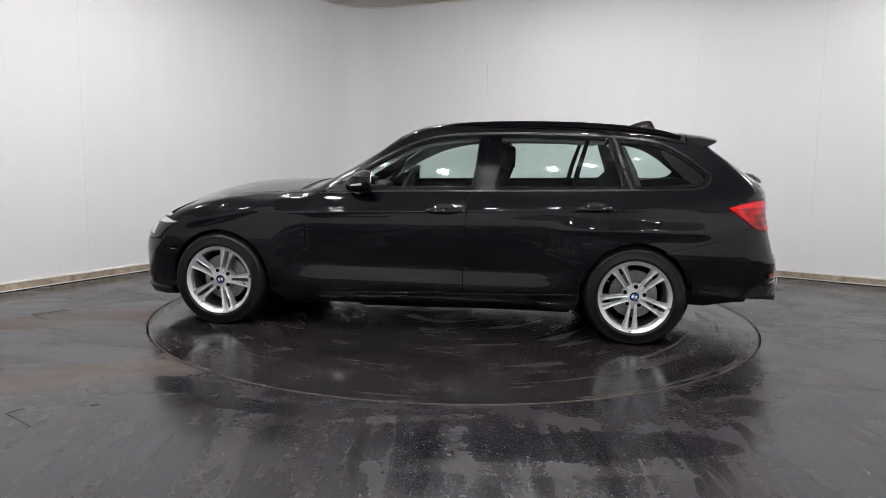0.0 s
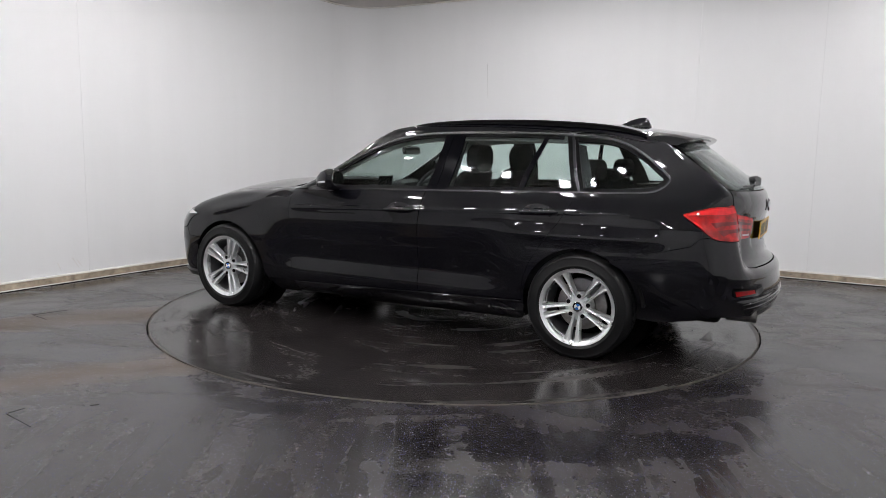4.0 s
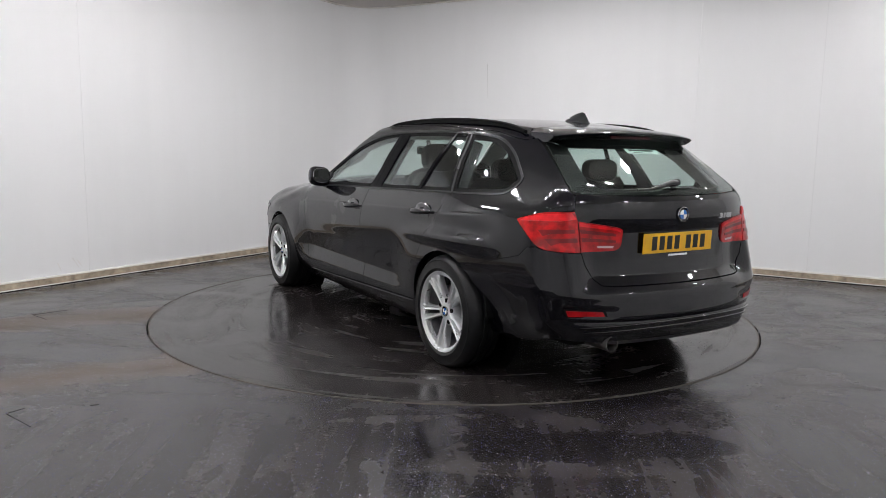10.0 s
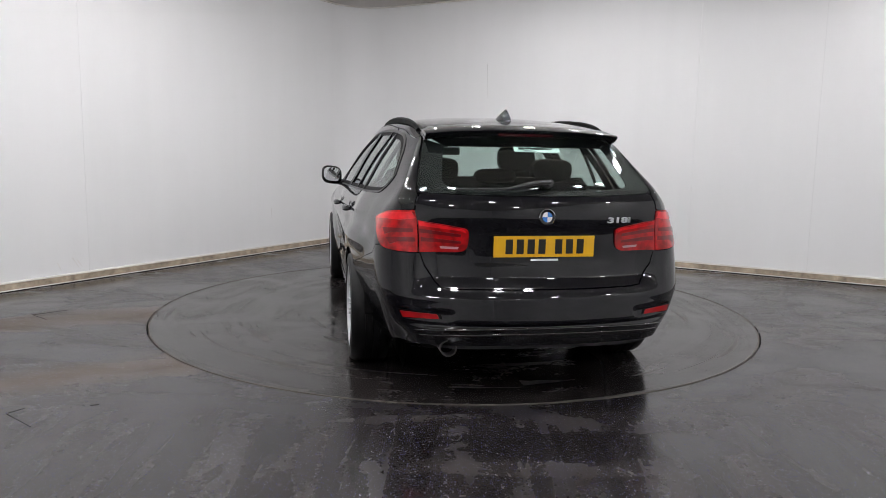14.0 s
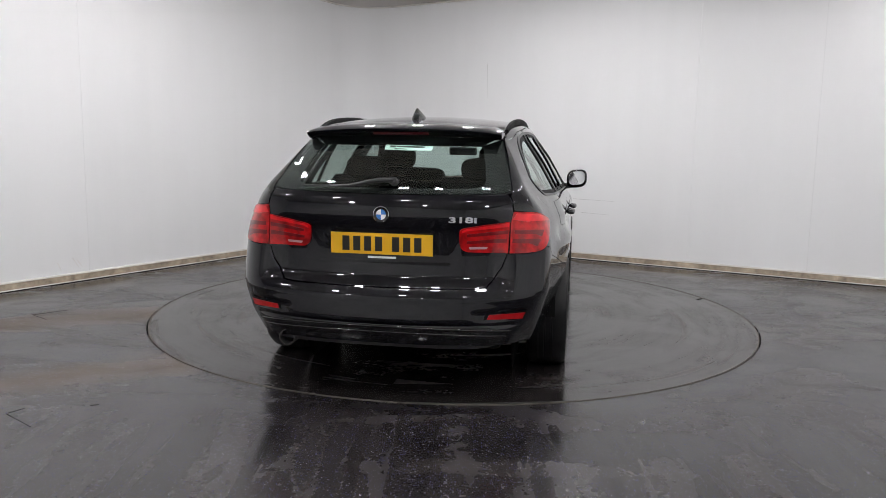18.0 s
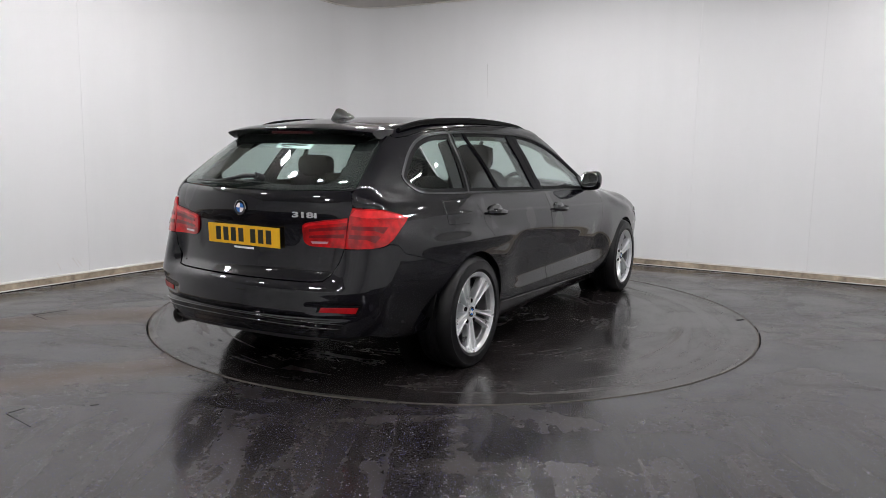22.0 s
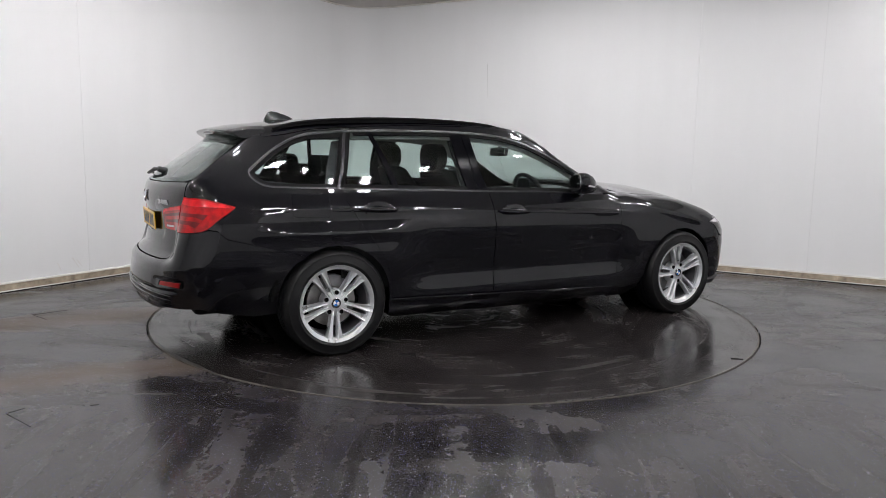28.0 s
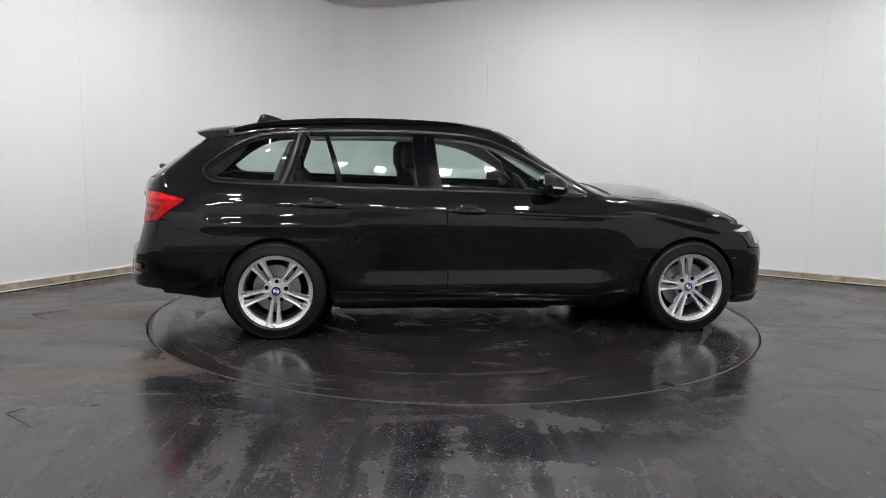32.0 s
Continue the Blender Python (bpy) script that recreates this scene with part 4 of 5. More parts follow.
# rear bumper, wrapped from arch to arch
half = [(0.0, 0.5845), (0.44, 0.5845)] + [(w - 0.001, z - 0.004) for w, z in gate_side[::-1][1:4]] + [(0.605, 0.752), (0.70, 0.755), (0.772, 0.764), (0.805, 0.776)] + [(u + MID, z - 0.0035) for u, z in bumper_seam[::-1]]
half += [(q[0] + MID, q[1]) for q in arc(WHEEL_R, AXLE, ARCH + 0.004, 128, 193, 12)[1:]] + [(1.0, 0.222), (0.86, 0.256), (0.72, 0.292), (0.60, 0.312), (0.40, 0.318), (0.0, 0.322)]
outline = half + [(-w, z) for w, z in half[::-1][1:-1]]
bumper = panel("rear_bumper", outline, tail_wrap, M_PAINT, car, dent=bumper_folds, step=0.02, thick=0.015)
# ribbed lower valance
for k, (z0, z1, o) in enumerate(((0.408, 0.388, 0.003), (0.382, 0.364, 0.004), (0.358, 0.340, 0.003), (0.334, 0.306, 0.0))):
    e = 0.60 - 0.02 * k
    top_l = [(w, z0 + 0.02 * (w / 0.6) ** 2 * -1.0) for w in np.linspace(e, -e, 25)]
    low_l = [(w, z1 + (z0 - z1 - 0.003) * (w / e) ** 8 + 0.02 * (w / 0.6) ** 2 * -1.0) for w in np.linspace(-e, e, 25)]
    panel("valance_rib", top_l + low_l, tail_wrap, M_TRIM if k == 3 else M_GLOSSBLACK, bumper, "gloss black rib", out=o, thick=0.02, step=0.05)
    if k < 2:
        bm = bmesh.new()
        p = tail_wrap(top_l)
        p = p + slope(p) * 0.003
        tube(bm, [tuple(q) for q in p], [0.002] + [0.0055] * 23 + [0.002], 10)
        part("rib_edge", bm, M_GLOSSBLACK, bumper, smooth=60)

# tailgate, its glass and the roof spoiler
half = [(0.0, 1.026), (0.30, 1.028), (0.60, 1.036)] + [(w - 0.004, z) for w, z in gate_side] + [(0.0, 0.590)]
half = half[:-2] + [(0.44, 0.590), (0.0, 0.590)]
gate = panel("tailgate", half + [(-w, z) for w, z in half[::-1][1:-1]], tail_wrap, M_PAINT, car, dent=tail_folds, step=0.022)


def tail_glass(yz):
    return on_tail(yz)


glass = [(0.0, 1.032), (0.30, 1.034), (0.56, 1.041), (0.608, 1.055), (0.600, 1.10), (0.565, 1.20), (0.535, 1.285), (0.525, 1.315)]
w = panel("rear_window", glass + [(-y, z) for y, z in glass[::-1][:-1]], tail_glass, M_REARGLASS, car, "green-tinted rear glass", thick=0.004, step=0.05)
w.visible_shadow = False
ring_out = glass
ring_in = [(0.0, 1.062), (0.30, 1.063), (0.44, 1.068), (0.478, 1.085), (0.482, 1.11), (0.462, 1.19), (0.44, 1.262), (0.43, 1.275)]
for sgn in (1, -1):
    poly = [(sgn * (y + 0.024 * ease((y - 0.45) / 0.06)), z) for y, z in ring_out] + [(sgn * y, z) for y, z in ring_in[::-1]]
    panel("window_border", poly, tail_glass, M_FRIT, car, "black glass border", out=-0.007, thick=0.006, step=0.04)
panel("window_border", [(0.53, 1.336), (-0.53, 1.336), (-0.43, 1.275), (0.43, 1.275)], tail_glass, M_FRIT, car, "black glass border", out=-0.007, thick=0.006, step=0.04)

# roof, windscreen, bonnet


def top_sheet(name, xs, inset, mat, label="", step=0.05, out=0.0, thick=0.010):
    l = [(x, float(EDGE(x)) - inset) for x in xs]
    return panel(name, l + [(x, -y) for x, y in l[::-1]], on_top, mat, car, label, step=step, out=out, thick=thick)


top_sheet("roof", np.linspace(0.13, -1.76, 30), 0.003, M_PAINT)
ws = top_sheet("windscreen", np.linspace(0.855, 0.14, 14), 0.02, M_GLASS, "green-tinted windscreen", thick=0.005)
ws.visible_shadow = False
l = [(x, float(EDGE(x)) - 0.004) for x in np.linspace(0.905, 1.86, 14)] + [(1.97, 0.54), (2.045, 0.38), (2.075, 0.2), (2.08, 0.0)]
panel("bonnet", l + [(x, -y) for x, y in l[::-1][1:]], on_top, M_PAINT, car, step=0.045)
panel("scuttle", [(0.862, 0.69), (0.902, 0.70), (0.902, -0.70), (0.862, -0.69)], on_top, M_TRIM, car, out=-0.006, step=0.06)
# front bumper and grille, seen edge-on
half = [(1.848, 0.525), (1.866, 0.592), (1.90, 0.590), (1.97, 0.584), (2.15, 0.596), (2.305, 0.624), (2.328, 0.698), (2.45, 0.735), (2.70, 0.745), (2.86, 0.745), (2.86, 0.18), (2.4, 0.17), (2.0, 0.165), (1.84, 0.18), (1.80, 0.21)] + arc(WHEEL_F, AXLE, ARCH + 0.003, -18, 34, 10)[1:]
for side in (1, -1):
    panel("front_bumper", half, flank, M_PAINT, car, side=side, step=0.035, thick=0.015)
    g = panel("grille", [(2.48, 0.70), (2.82, 0.71), (2.82, 0.56), (2.52, 0.55)], flank, M_TRIM, car, side=side, out=0.006, step=0.05)
    for k in range(6):
        u = 2.53 + 0.05 * k
        panel("grille_bar", [(u, 0.69), (u + 0.012, 0.69), (u + 0.012, 0.57), (u, 0.57)], flank, M_CHROME, g, side=side, out=0.011, thick=0.008, step=0.06)
    panel("front_lip", [(1.86, 0.235), (2.1, 0.25), (2.3, 0.235), (2.3, 0.205), (2.0, 0.195), (1.86, 0.20)], flank, M_TRIM, car, side=side, out=0.02, thick=0.03, step=0.05)


# spoiler: a thin wing that carries the roof line back over the glass
bm = bmesh.new()
rows = []
for k in range(25):
    y = -0.53 + 1.06 * k / 24
    e = abs(y) / 0.53
    tip = -1.975 + 0.025 * e ** 2 + 0.025 * e ** 8
    fr = -1.735
    base = on_top([(fr, y * 0.985)])[0]
    zt = 1.358 - 0.018 * e ** 2 - 0.006 * e ** 6
    rows.append([(fr, y, base[2] + 0.002), (0.5 * (fr + tip), y, 0.5 * (base[2] + zt) + 0.008), (tip + 0.012, y, zt + 0.003), (tip, y, zt - 0.004),
                 (tip + 0.006, y, zt - 0.014), (tip + 0.05, y, zt - 0.036), (fr, y, base[2] - 0.055)])
rings = [[bm.verts.new(q) for q in r] for r in rows]
for a, b in zip(rings, rings[1:]):
    for i in range(7):
        bm.faces.new((a[i], a[(i + 1) % 7], b[(i + 1) % 7], b[i]))
bm.faces.new(rings[0])
bm.faces.new(rings[-1])
spoiler = part("roof_spoiler", bm, M_PAINT, car, smooth=35)
bm = bmesh.new()
box(bm, pose(-1.9505, 0, 1.3325, 0, 38, 0), 0.010, 0.30, 0.022, 0.003)
part("brake_light", bm, M_BRAKE, spoiler, "dark red high brake light")

# roof rails
for side in (1, -1):
    bm = bmesh.new()
    pts = smooth_line([(0.105, 1.352), (0.05, 1.382), (-0.02, 1.402), (-0.15, 1.430), (-0.35, 1.446), (-0.65, 1.455), (-1.0, 1.452), (-1.30, 1.436), (-1.48, 1.418), (-1.60, 1.396), (-1.69, 1.368)], 3)
    ys = [0.553 - 0.012 * ((x + 0.7) / 0.8) ** 2 for x, z in pts]
    tube(bm, [(x, side * y, z - 0.014) for (x, z), y in zip(pts, ys)], 0.012, 10, 0.85)
    # web below the bar
    top_line = [(x, side * y, z - 0.018) for (x, z), y in zip(pts, ys)]
    low_line = [tuple(q) for q in on_top([(x, side * y) for (x, z), y in zip(pts, ys)])]
    rr = []
    for (x, y, z), (_, _, z2) in zip(top_line, low_line):
        rr.append([bm.verts.new((x, y - 0.009, z)), bm.verts.new((x, y + 0.009, z)), bm.verts.new((x, y + 0.010, min(z - 0.002, z2 - 0.006))), bm.verts.new((x, y - 0.010, min(z - 0.002, z2 - 0.006)))])
    for a, b in zip(rr, rr[1:]):
        for i in range(4):
            bm.faces.new((a[i], a[(i + 1) % 4], b[(i + 1) % 4], b[i]))
    part("roof_rail", bm, M_FRIT, car, "black roof rail", smooth=50)

# aerial fin
bm = bmesh.new()
blob(bm, [((x, 0, z0 + h / 2 - 0.006), wd, h / 2 + 0.006, 0) for x, z0, h, wd in ((-1.385, 1.424, 0.010, 0.014), (-1.415, 1.420, 0.030, 0.032), (-1.455, 1.412, 0.055, 0.042), (-1.50, 1.406, 0.074, 0.044), (-1.54, 1.400, 0.086, 0.038), (-1.565, 1.398, 0.080, 0.028), (-1.59, 1.394, 0.040, 0.022))], 14, 2.0)
for v in bm.verts:
    k = max(0.0, (v.co.z - 1.422) / 0.066)
    v.co.y *= max(0.15, 1 - 0.85 * k)
part("aerial_fin", bm, M_PAINT, car, "gloss black shark-fin aerial", smooth=60)

# rear badges, number plate, sticker, wiper
def on_gate(y, z, out=0.0):
    p = on_tail([(y, z)])
    n = slope(p)[0]
    return Vector(p[0] + n * out), Vector(n)


def stick(y, z, out, roll=0.0):
    """A pose on the tailgate: local x to its right as seen from behind, y up, z outward."""
    p, n = on_gate(y, z, out)
    right = Vector((0, 0, 1)).cross(n).normalized()
    up = n.cross(right)
    m = Matrix((right, up, n)).transposed().to_4x4()
    m.translation = p
    return m @ pose(0, 0, 0, 0, 0, roll)


def badge(m, r, parent):
    """A round badge: chrome ring, dark band, four quarters in white and blue."""
    bm = bmesh.new()
    lathe(bm, [(0.0, 0.0), (r, 0.0), (r, r * 0.10), (r * 0.95, r * 0.16), (r * 0.88, r * 0.12), (0.0, r * 0.12)], 32, m, "z")
    b = part("badge", bm, M_GLOSSBLACK, parent, "round black badge with blue and white quarters", smooth=40)
    bm = bmesh.new()
    lathe(bm, [(r, r * 0.02), (r, r * 0.14), (r * 0.93, r * 0.20), (r * 0.90, r * 0.13), (r * 0.90, r * 0.02), (r, r * 0.02)], 32, m, "z")
    part("badge_ring", bm, M_CHROME, b, smooth=40)
    for q in range(4):
        bm = bmesh.new()
        pts = [(0, 0)] + [(0.62 * r * math.cos(radians(90 * q + 90 * k / 8)), 0.62 * r * math.sin(radians(90 * q + 90 * k / 8))) for k in range(9)]
        prism(bm, pts, r * 0.06, m @ pose(0, 0, r * 0.12))
        part("badge_quarter", bm, M_BLUE if q % 2 == 0 else M_WHITE, b)
    return b


badge(stick(0.0, 0.934, 0.002), 0.040, car)
bm = bmesh.new()
prism(bm, [(-0.255, -0.052), (0.255, -0.052), (0.255, 0.052), (-0.255, 0.052)], 0.006, stick(0.003, 0.789, -0.003), 0.001)
plate = part("number_plate", bm, M_YELLOW, car, "yellow rear number plate with black markings")
for k in range(7):
    x = (-0.178, -0.123, -0.068, -0.013, 0.072, 0.127, 0.182)[k]
    bm = bmesh.new()
    prism(bm, [(x - 0.018, -0.036), (x + 0.018, -0.036), (x + 0.018, 0.036), (x - 0.018, 0.036)], 0.0012, stick(0.003, 0.789, 0.0028))
    part("plate_mark", bm, M_INK, plate)
bm = bmesh.new()
prism(bm, [(-0.07, -0.010), (0.07, -0.010), (0.07, 0.0), (-0.07, 0.0)], 0.003, stick(0.0, 0.728, -0.003))
part("dealer_strip", bm, M_WHITE, plate, "thin white dealer strip")
# model marking in chrome figures
def lettering(name, words, size, depth, m, mat, parent, stretch=1.0):
    """A raised word in the built-in font, as a mesh, centred on the pose m."""
    cu = bpy.data.curves.new(name, "FONT")
    cu.body, cu.size, cu.extrude, cu.offset, cu.align_x, cu.align_y = words, size, depth / 2, 0.0010, "CENTER", "CENTER"
    ob = bpy.data.objects.new(name, cu)
    scene.collection.objects.link(ob)
    bpy.context.view_layer.update()
    me = bpy.data.meshes.new_from_object(ob)
    bpy.data.objects.remove(ob)
    me.transform(m @ Matrix.Diagonal((stretch, 1, 1, 1)))
    me.materials.clear()
    return link(name, me, mat, parent)


lettering("model_mark", "318i", 0.038, 0.005, stick(-0.390, 0.914, 0.003), M_MARK, gate, 2.15)
# sticker inside the rear glass
bm = bmesh.new()
prism(bm, [(-0.125, -0.022), (0.125, -0.022), (0.125, 0.022), (-0.125, 0.022)], 0.0015, stick(-0.052, 1.262, -0.012, -2))
st = part("window_sticker", bm, M_STICKER, car, "pale strip sticker inside the rear glass")
for x, wd, y, h in ((-0.085, 0.016, 0.006, 0.008), (0.01, 0.075, 0.008, 0.006), (-0.04, 0.035, -0.013, 0.003)):
    bm = bmesh.new()
    prism(bm, [(x - wd, y - h), (x + wd, y - h), (x + wd, y + h), (x - wd, y + h)], 0.001, stick(-0.052, 1.262, -0.0103, -2))
    part("sticker_mark", bm, M_TRIM, st)
# rear wiper
bm = bmesh.new()
p0, p1, p2, p3 = (on_gate(y, z, o)[0] for y, z, o in ((-0.035, 1.078, 0.024), (0.03, 1.070, 0.032), (0.18, 1.047, 0.026), (0.27, 1.048, 0.018)))
tube(bm, [p0, p1, (p1 + p2) / 2, p2, p3], [0.016, 0.018, 0.015, 0.011, 0.007], 10, 0.7)
a, b = on_gate(-0.035, 1.092, -0.01)[0], on_gate(-0.035, 1.074, 0.030)[0]
tube(bm, [a, b], [0.022, 0.018], 14)
wiper = part("rear_wiper", bm, M_TRIM, car, "black rear wiper arm", smooth=50)
bm = bmesh.new()
tube(bm, [on_gate(y, 1.056 + 0.004 * math.cos(y * 8), 0.012)[0] for y in np.linspace(0.43, 0.10, 8)], 0.006, 6)
part("wiper_blade", bm, M_TRIM, wiper)
# exhaust tip
bm = bmesh.new()
lathe(bm, [(0.041, 0.0), (0.041, 0.17), (0.036, 0.17), (0.036, 0.0), (0.041, 0.0)], 28, pose(-2.376, 0.478, 0.304, 0, 0, -90))
part("exhaust_tip", bm, M_EXHAUST, car, "dull steel exhaust tip", smooth=40)
bm = bmesh.new()
lathe(bm, [(0.0, 0.06), (0.036, 0.06), (0.036, 0.065), (0.0, 0.065)], 20, pose(-2.376, 0.478, 0.304, 0, 0, -90))
part("exhaust_bore", bm, M_DARK, car)


# door handles and mirrors
def door_handle(u, z, side, parent):
    p = on_flank([(u, z)])[0]
    n = slope([p])[0]
    m = pose(p[0], p[1], p[2], 0, 0, 0)
    # Flat disc in place of a hollow, whose shade is put into its colour.
    bm = bmesh.new()
    lathe(bm, [(0.0, -0.004), (0.040, -0.004), (0.036, 0.0015), (0.0, 0.0015)], 24, m @ pose(0, 0, 0) @ Matrix.Diagonal((2.6, 1, 1.35, 1)))
    if side < 0:
        bmesh.ops.scale(bm, vec=(1, -1, 1), verts=bm.verts)
    cup = part("handle_shade_disc", bm, M_GLOSSBLACK, parent, "flat dark disc for the handle hollow's shade", smooth=40)
    bm = bmesh.new()
    pts = [(u - 0.120 + 0.24 * k / 10, 0.010 + 0.032 * math.sin(math.pi * k / 10) ** 0.6) for k in range(11)]
    wid = [0.010 + 0.009 * math.sin(math.pi * k / 10) ** 0.5 for k in range(11)]
    tube(bm, [(x, p[1] + o, p[2] + 0.004 - 0.03 * (x - u)) for x, o in pts], wid, 12, 1.0)
    for v in bm.verts:
        v.co.y = p[1] + (v.co.y - p[1]) * (0.9)
    if side < 0:
        bmesh.ops.scale(bm, vec=(1, -1, 1), verts=bm.verts)
    return part("door_handle", bm, M_PAINT, parent, "body-coloured pull handle", smooth=60)


def wing_mirror(side):
    bm = bmesh.new()
    secs = [((0.335, 0.933, 1.030), 0.070, 0.060, 0), ((0.348, 0.935, 1.028), 0.080, 0.072, 0), ((0.39, 0.933, 1.026), 0.082, 0.075, 0), ((0.45, 0.925, 1.018), 0.072, 0.064, 0), ((0.495, 0.915, 1.008), 0.054, 0.044, 0), ((0.515, 0.909, 1.004), 0.032, 0.024, 0)]
    blob(bm, secs, 20, 3.0)
    for v in bm.verts:
        v.co.x -= 0.03 * (v.co.y - 0.90) + 0.0
        v.co.z += 0.10 * (v.co.y - 0.92)
    if side < 0:
        bmesh.ops.scale(bm, vec=(1, -1, 1), verts=bm.verts)
    shell = part("wing_mirror", bm, M_PAINT, car, "black door mirror", smooth=45)
    bm = bmesh.new()
    blob(bm, [((0.3315, 0.933, 1.032), 0.064, 0.054, 0), ((0.3355, 0.933, 1.032), 0.066, 0.056, 0)], 20, 3.0)
    for v in bm.verts:
        v.co.x -= 0.03 * (v.co.y - 0.90) + 0.0025
        v.co.z += 0.10 * (v.co.y - 0.92)
    if side < 0:
        bmesh.ops.scale(bm, vec=(1, -1, 1), verts=bm.verts)
    part("mirror_glass", bm, M_MIRROR, shell, "mirror glass", smooth=30)
    bm = bmesh.new()
    tube(bm, [(0.47, 0.80, 0.966), (0.45, 0.855, 0.964), (0.42, 0.910, 0.980)], [0.034, 0.030, 0.034], 12, 0.8)
    if side < 0:
        bmesh.ops.scale(bm, vec=(1, -1, 1), verts=bm.verts)
    part("mirror_foot", bm, M_TRIM, shell, smooth=50)
    bm = bmesh.new()
    pts = [(0.512, 0.875, 0.994), (0.516, 0.911, 0.994), (0.498, 0.951, 0.998), (0.45, 0.991, 1.007), (0.385, 1.013, 1.015)]
    tube(bm, pts, 0.006, 8, 1.2)
    if side < 0:
        bmesh.ops.scale(bm, vec=(1, -1, 1), verts=bm.verts)
    part("indicator_lens", bm, M_CLEARLENS, shell, "clear indicator strip", smooth=60)


for side in (1, -1):
    door_handle(-0.142, 0.840, side, car)
    door_handle(-1.132, 0.877, side, car)
    wing_mirror(side)


# wheels
def wheel(m):
    """An alloy wheel with five pairs of spokes: outer face towards +y of its own space."""
    bm = bmesh.new()
    lathe(bm, [(0.224, 0.000), (0.236, 0.004), (0.240, -0.006), (0.232, -0.016), (0.226, -0.10), (0.224, -0.205), (0.213, -0.205), (0.213, -0.03), (0.212, -0.012), (0.224, 0.000)], 72)
    rim = part("wheel", bm, M_ALLOY, car, "silver alloy wheel with five double spokes", smooth=40)
    bm = bmesh.new()
    lathe(bm, [(0.2125, -0.034), (0.2125, -0.200), (0.20, -0.202), (0.205, -0.04), (0.2125, -0.034)], 60)
    part("wheel_barrel", bm, M_ALLOYDARK, rim, "dark inner barrel", smooth=40)
    for k in range(5):
        for s in (1, -1):
            bm = bmesh.new()
            stops = [(0.040, 0.0150, 0.0105, -0.034), (0.062, 0.0175, 0.0102, -0.030), (0.10, 0.0208, 0.0122, -0.024), (0.14, 0.0245, 0.0148, -0.018), (0.180, 0.0290, 0.0192, -0.011), (0.200, 0.0315, 0.0238, -0.008), (0.2185, 0.0345, 0.0290, -0.0055)]
            rings = []
            for r, off, hw, y in stops:
                c = s * off
                rings.append([bm.verts.new(q) for q in ((c - hw, y - 0.012, r), (c - hw * 0.66, y + 0.003, r), (c - hw * 0.14, y - 0.0025, r), (c + hw * 0.14, y - 0.0025, r), (c + hw * 0.66, y + 0.003, r), (c + hw, y - 0.012, r), (c + hw * 0.8, y - 0.042, r), (c - hw * 0.8, y - 0.042, r))])
            for a, b in zip(rings, rings[1:]):
                for i in range(8):
                    bm.faces.new((a[i], a[(i + 1) % 8], b[(i + 1) % 8], b[i]))
            bm.faces.new(rings[0])
            bm.faces.new(rings[-1])
            bmesh.ops.transform(bm, matrix=pose(0, 0, 0, 0, 72 * k, 0), verts=bm.verts)
            part("spoke", bm, M_ALLOY, rim, smooth=28)
    bm = bmesh.new()
    lathe(bm, [(0.0, -0.10), (0.086, -0.10), (0.085, -0.048), (0.080, -0.038), (0.044, -0.031), (0.0, -0.030)], 40)
    part("wheel_hub", bm, M_ALLOY, rim, smooth=35)
    # Near-black plugs give the bolt holes their shade by colour.
    for k in range(5):
        bm = bmesh.new()
        t = radians(72 * k + 36)
        lathe(bm, [(0.0, -0.050), (0.0125, -0.050), (0.0125, -0.0315), (0.0135, -0.0300), (0.0095, -0.0305), (0.0, -0.0330)], 14, Matrix.Translation((0.065 * math.sin(t), 0, 0.065 * math.cos(t))))
        part("bolt_hole_plug", bm, M_DARK, rim)
    bm = bmesh.new()
    tube(bm, [(0.105, -0.035, 0.176), (0.098, -0.006, 0.166)], [0.005, 0.0045], 10)
    part("valve", bm, M_STEEL, rim, "steel tyre valve", smooth=50)
    b = badge(Matrix.Translation((0, -0.0295, 0)) @ pose(0, 0, 0, -90, 0, 0), 0.031, rim)
    bm = bmesh.new()
    lathe(bm, [(0.330, -0.055), (0.3303, -0.068), (0.324, -0.069), (0.324, -0.077), (0.3304, -0.078), (0.3305, -0.106), (0.324, -0.107), (0.324, -0.115), (0.3305, -0.116), (0.3304, -0.142), (0.324, -0.143), (0.324, -0.151), (0.3303, -0.152), (0.330, -0.165), (0.322, -0.198), (0.300, -0.214), (0.262, -0.216), (0.236, -0.200), (0.232, -0.196), (0.230, -0.010), (0.238, 0.002), (0.250, 0.0075), (0.252, 0.0095), (0.256, 0.0095), (0.258, 0.008), (0.290, 0.008), (0.300, 0.0045), (0.302, 0.0055), (0.306, 0.003), (0.314, -0.006), (0.325, -0.026), (0.330, -0.055)], 72)
    for v in bm.verts:
        w = m @ v.co
        if w.z < 0.0005:
            w.z = 0.0005
            v.co = m.inverted() @ w
    part("tyre", bm, M_TYRE, rim, "black road tyre", smooth=50)
    bm = bmesh.new()
    lathe(bm, [(0.060, -0.115), (0.155, -0.115), (0.155, -0.137), (0.060, -0.137), (0.060, -0.115)], 48)
    part("brake_disc", bm, M_STEEL, rim, "steel brake disc", smooth=40)
    bm = bmesh.new()
    pts = arc(0, 0, 0.165, 100, 170, 8) + arc(0, 0, 0.098, 170, 100, 8)
    prism(bm, pts, 0.06, pose(0, -0.095, 0, 90, 0, 0), 0.006)
    part("brake_caliper", bm, M_ALLOYDARK, rim, "grey brake caliper", smooth=40)
    rim.matrix_basis = m
    return rim


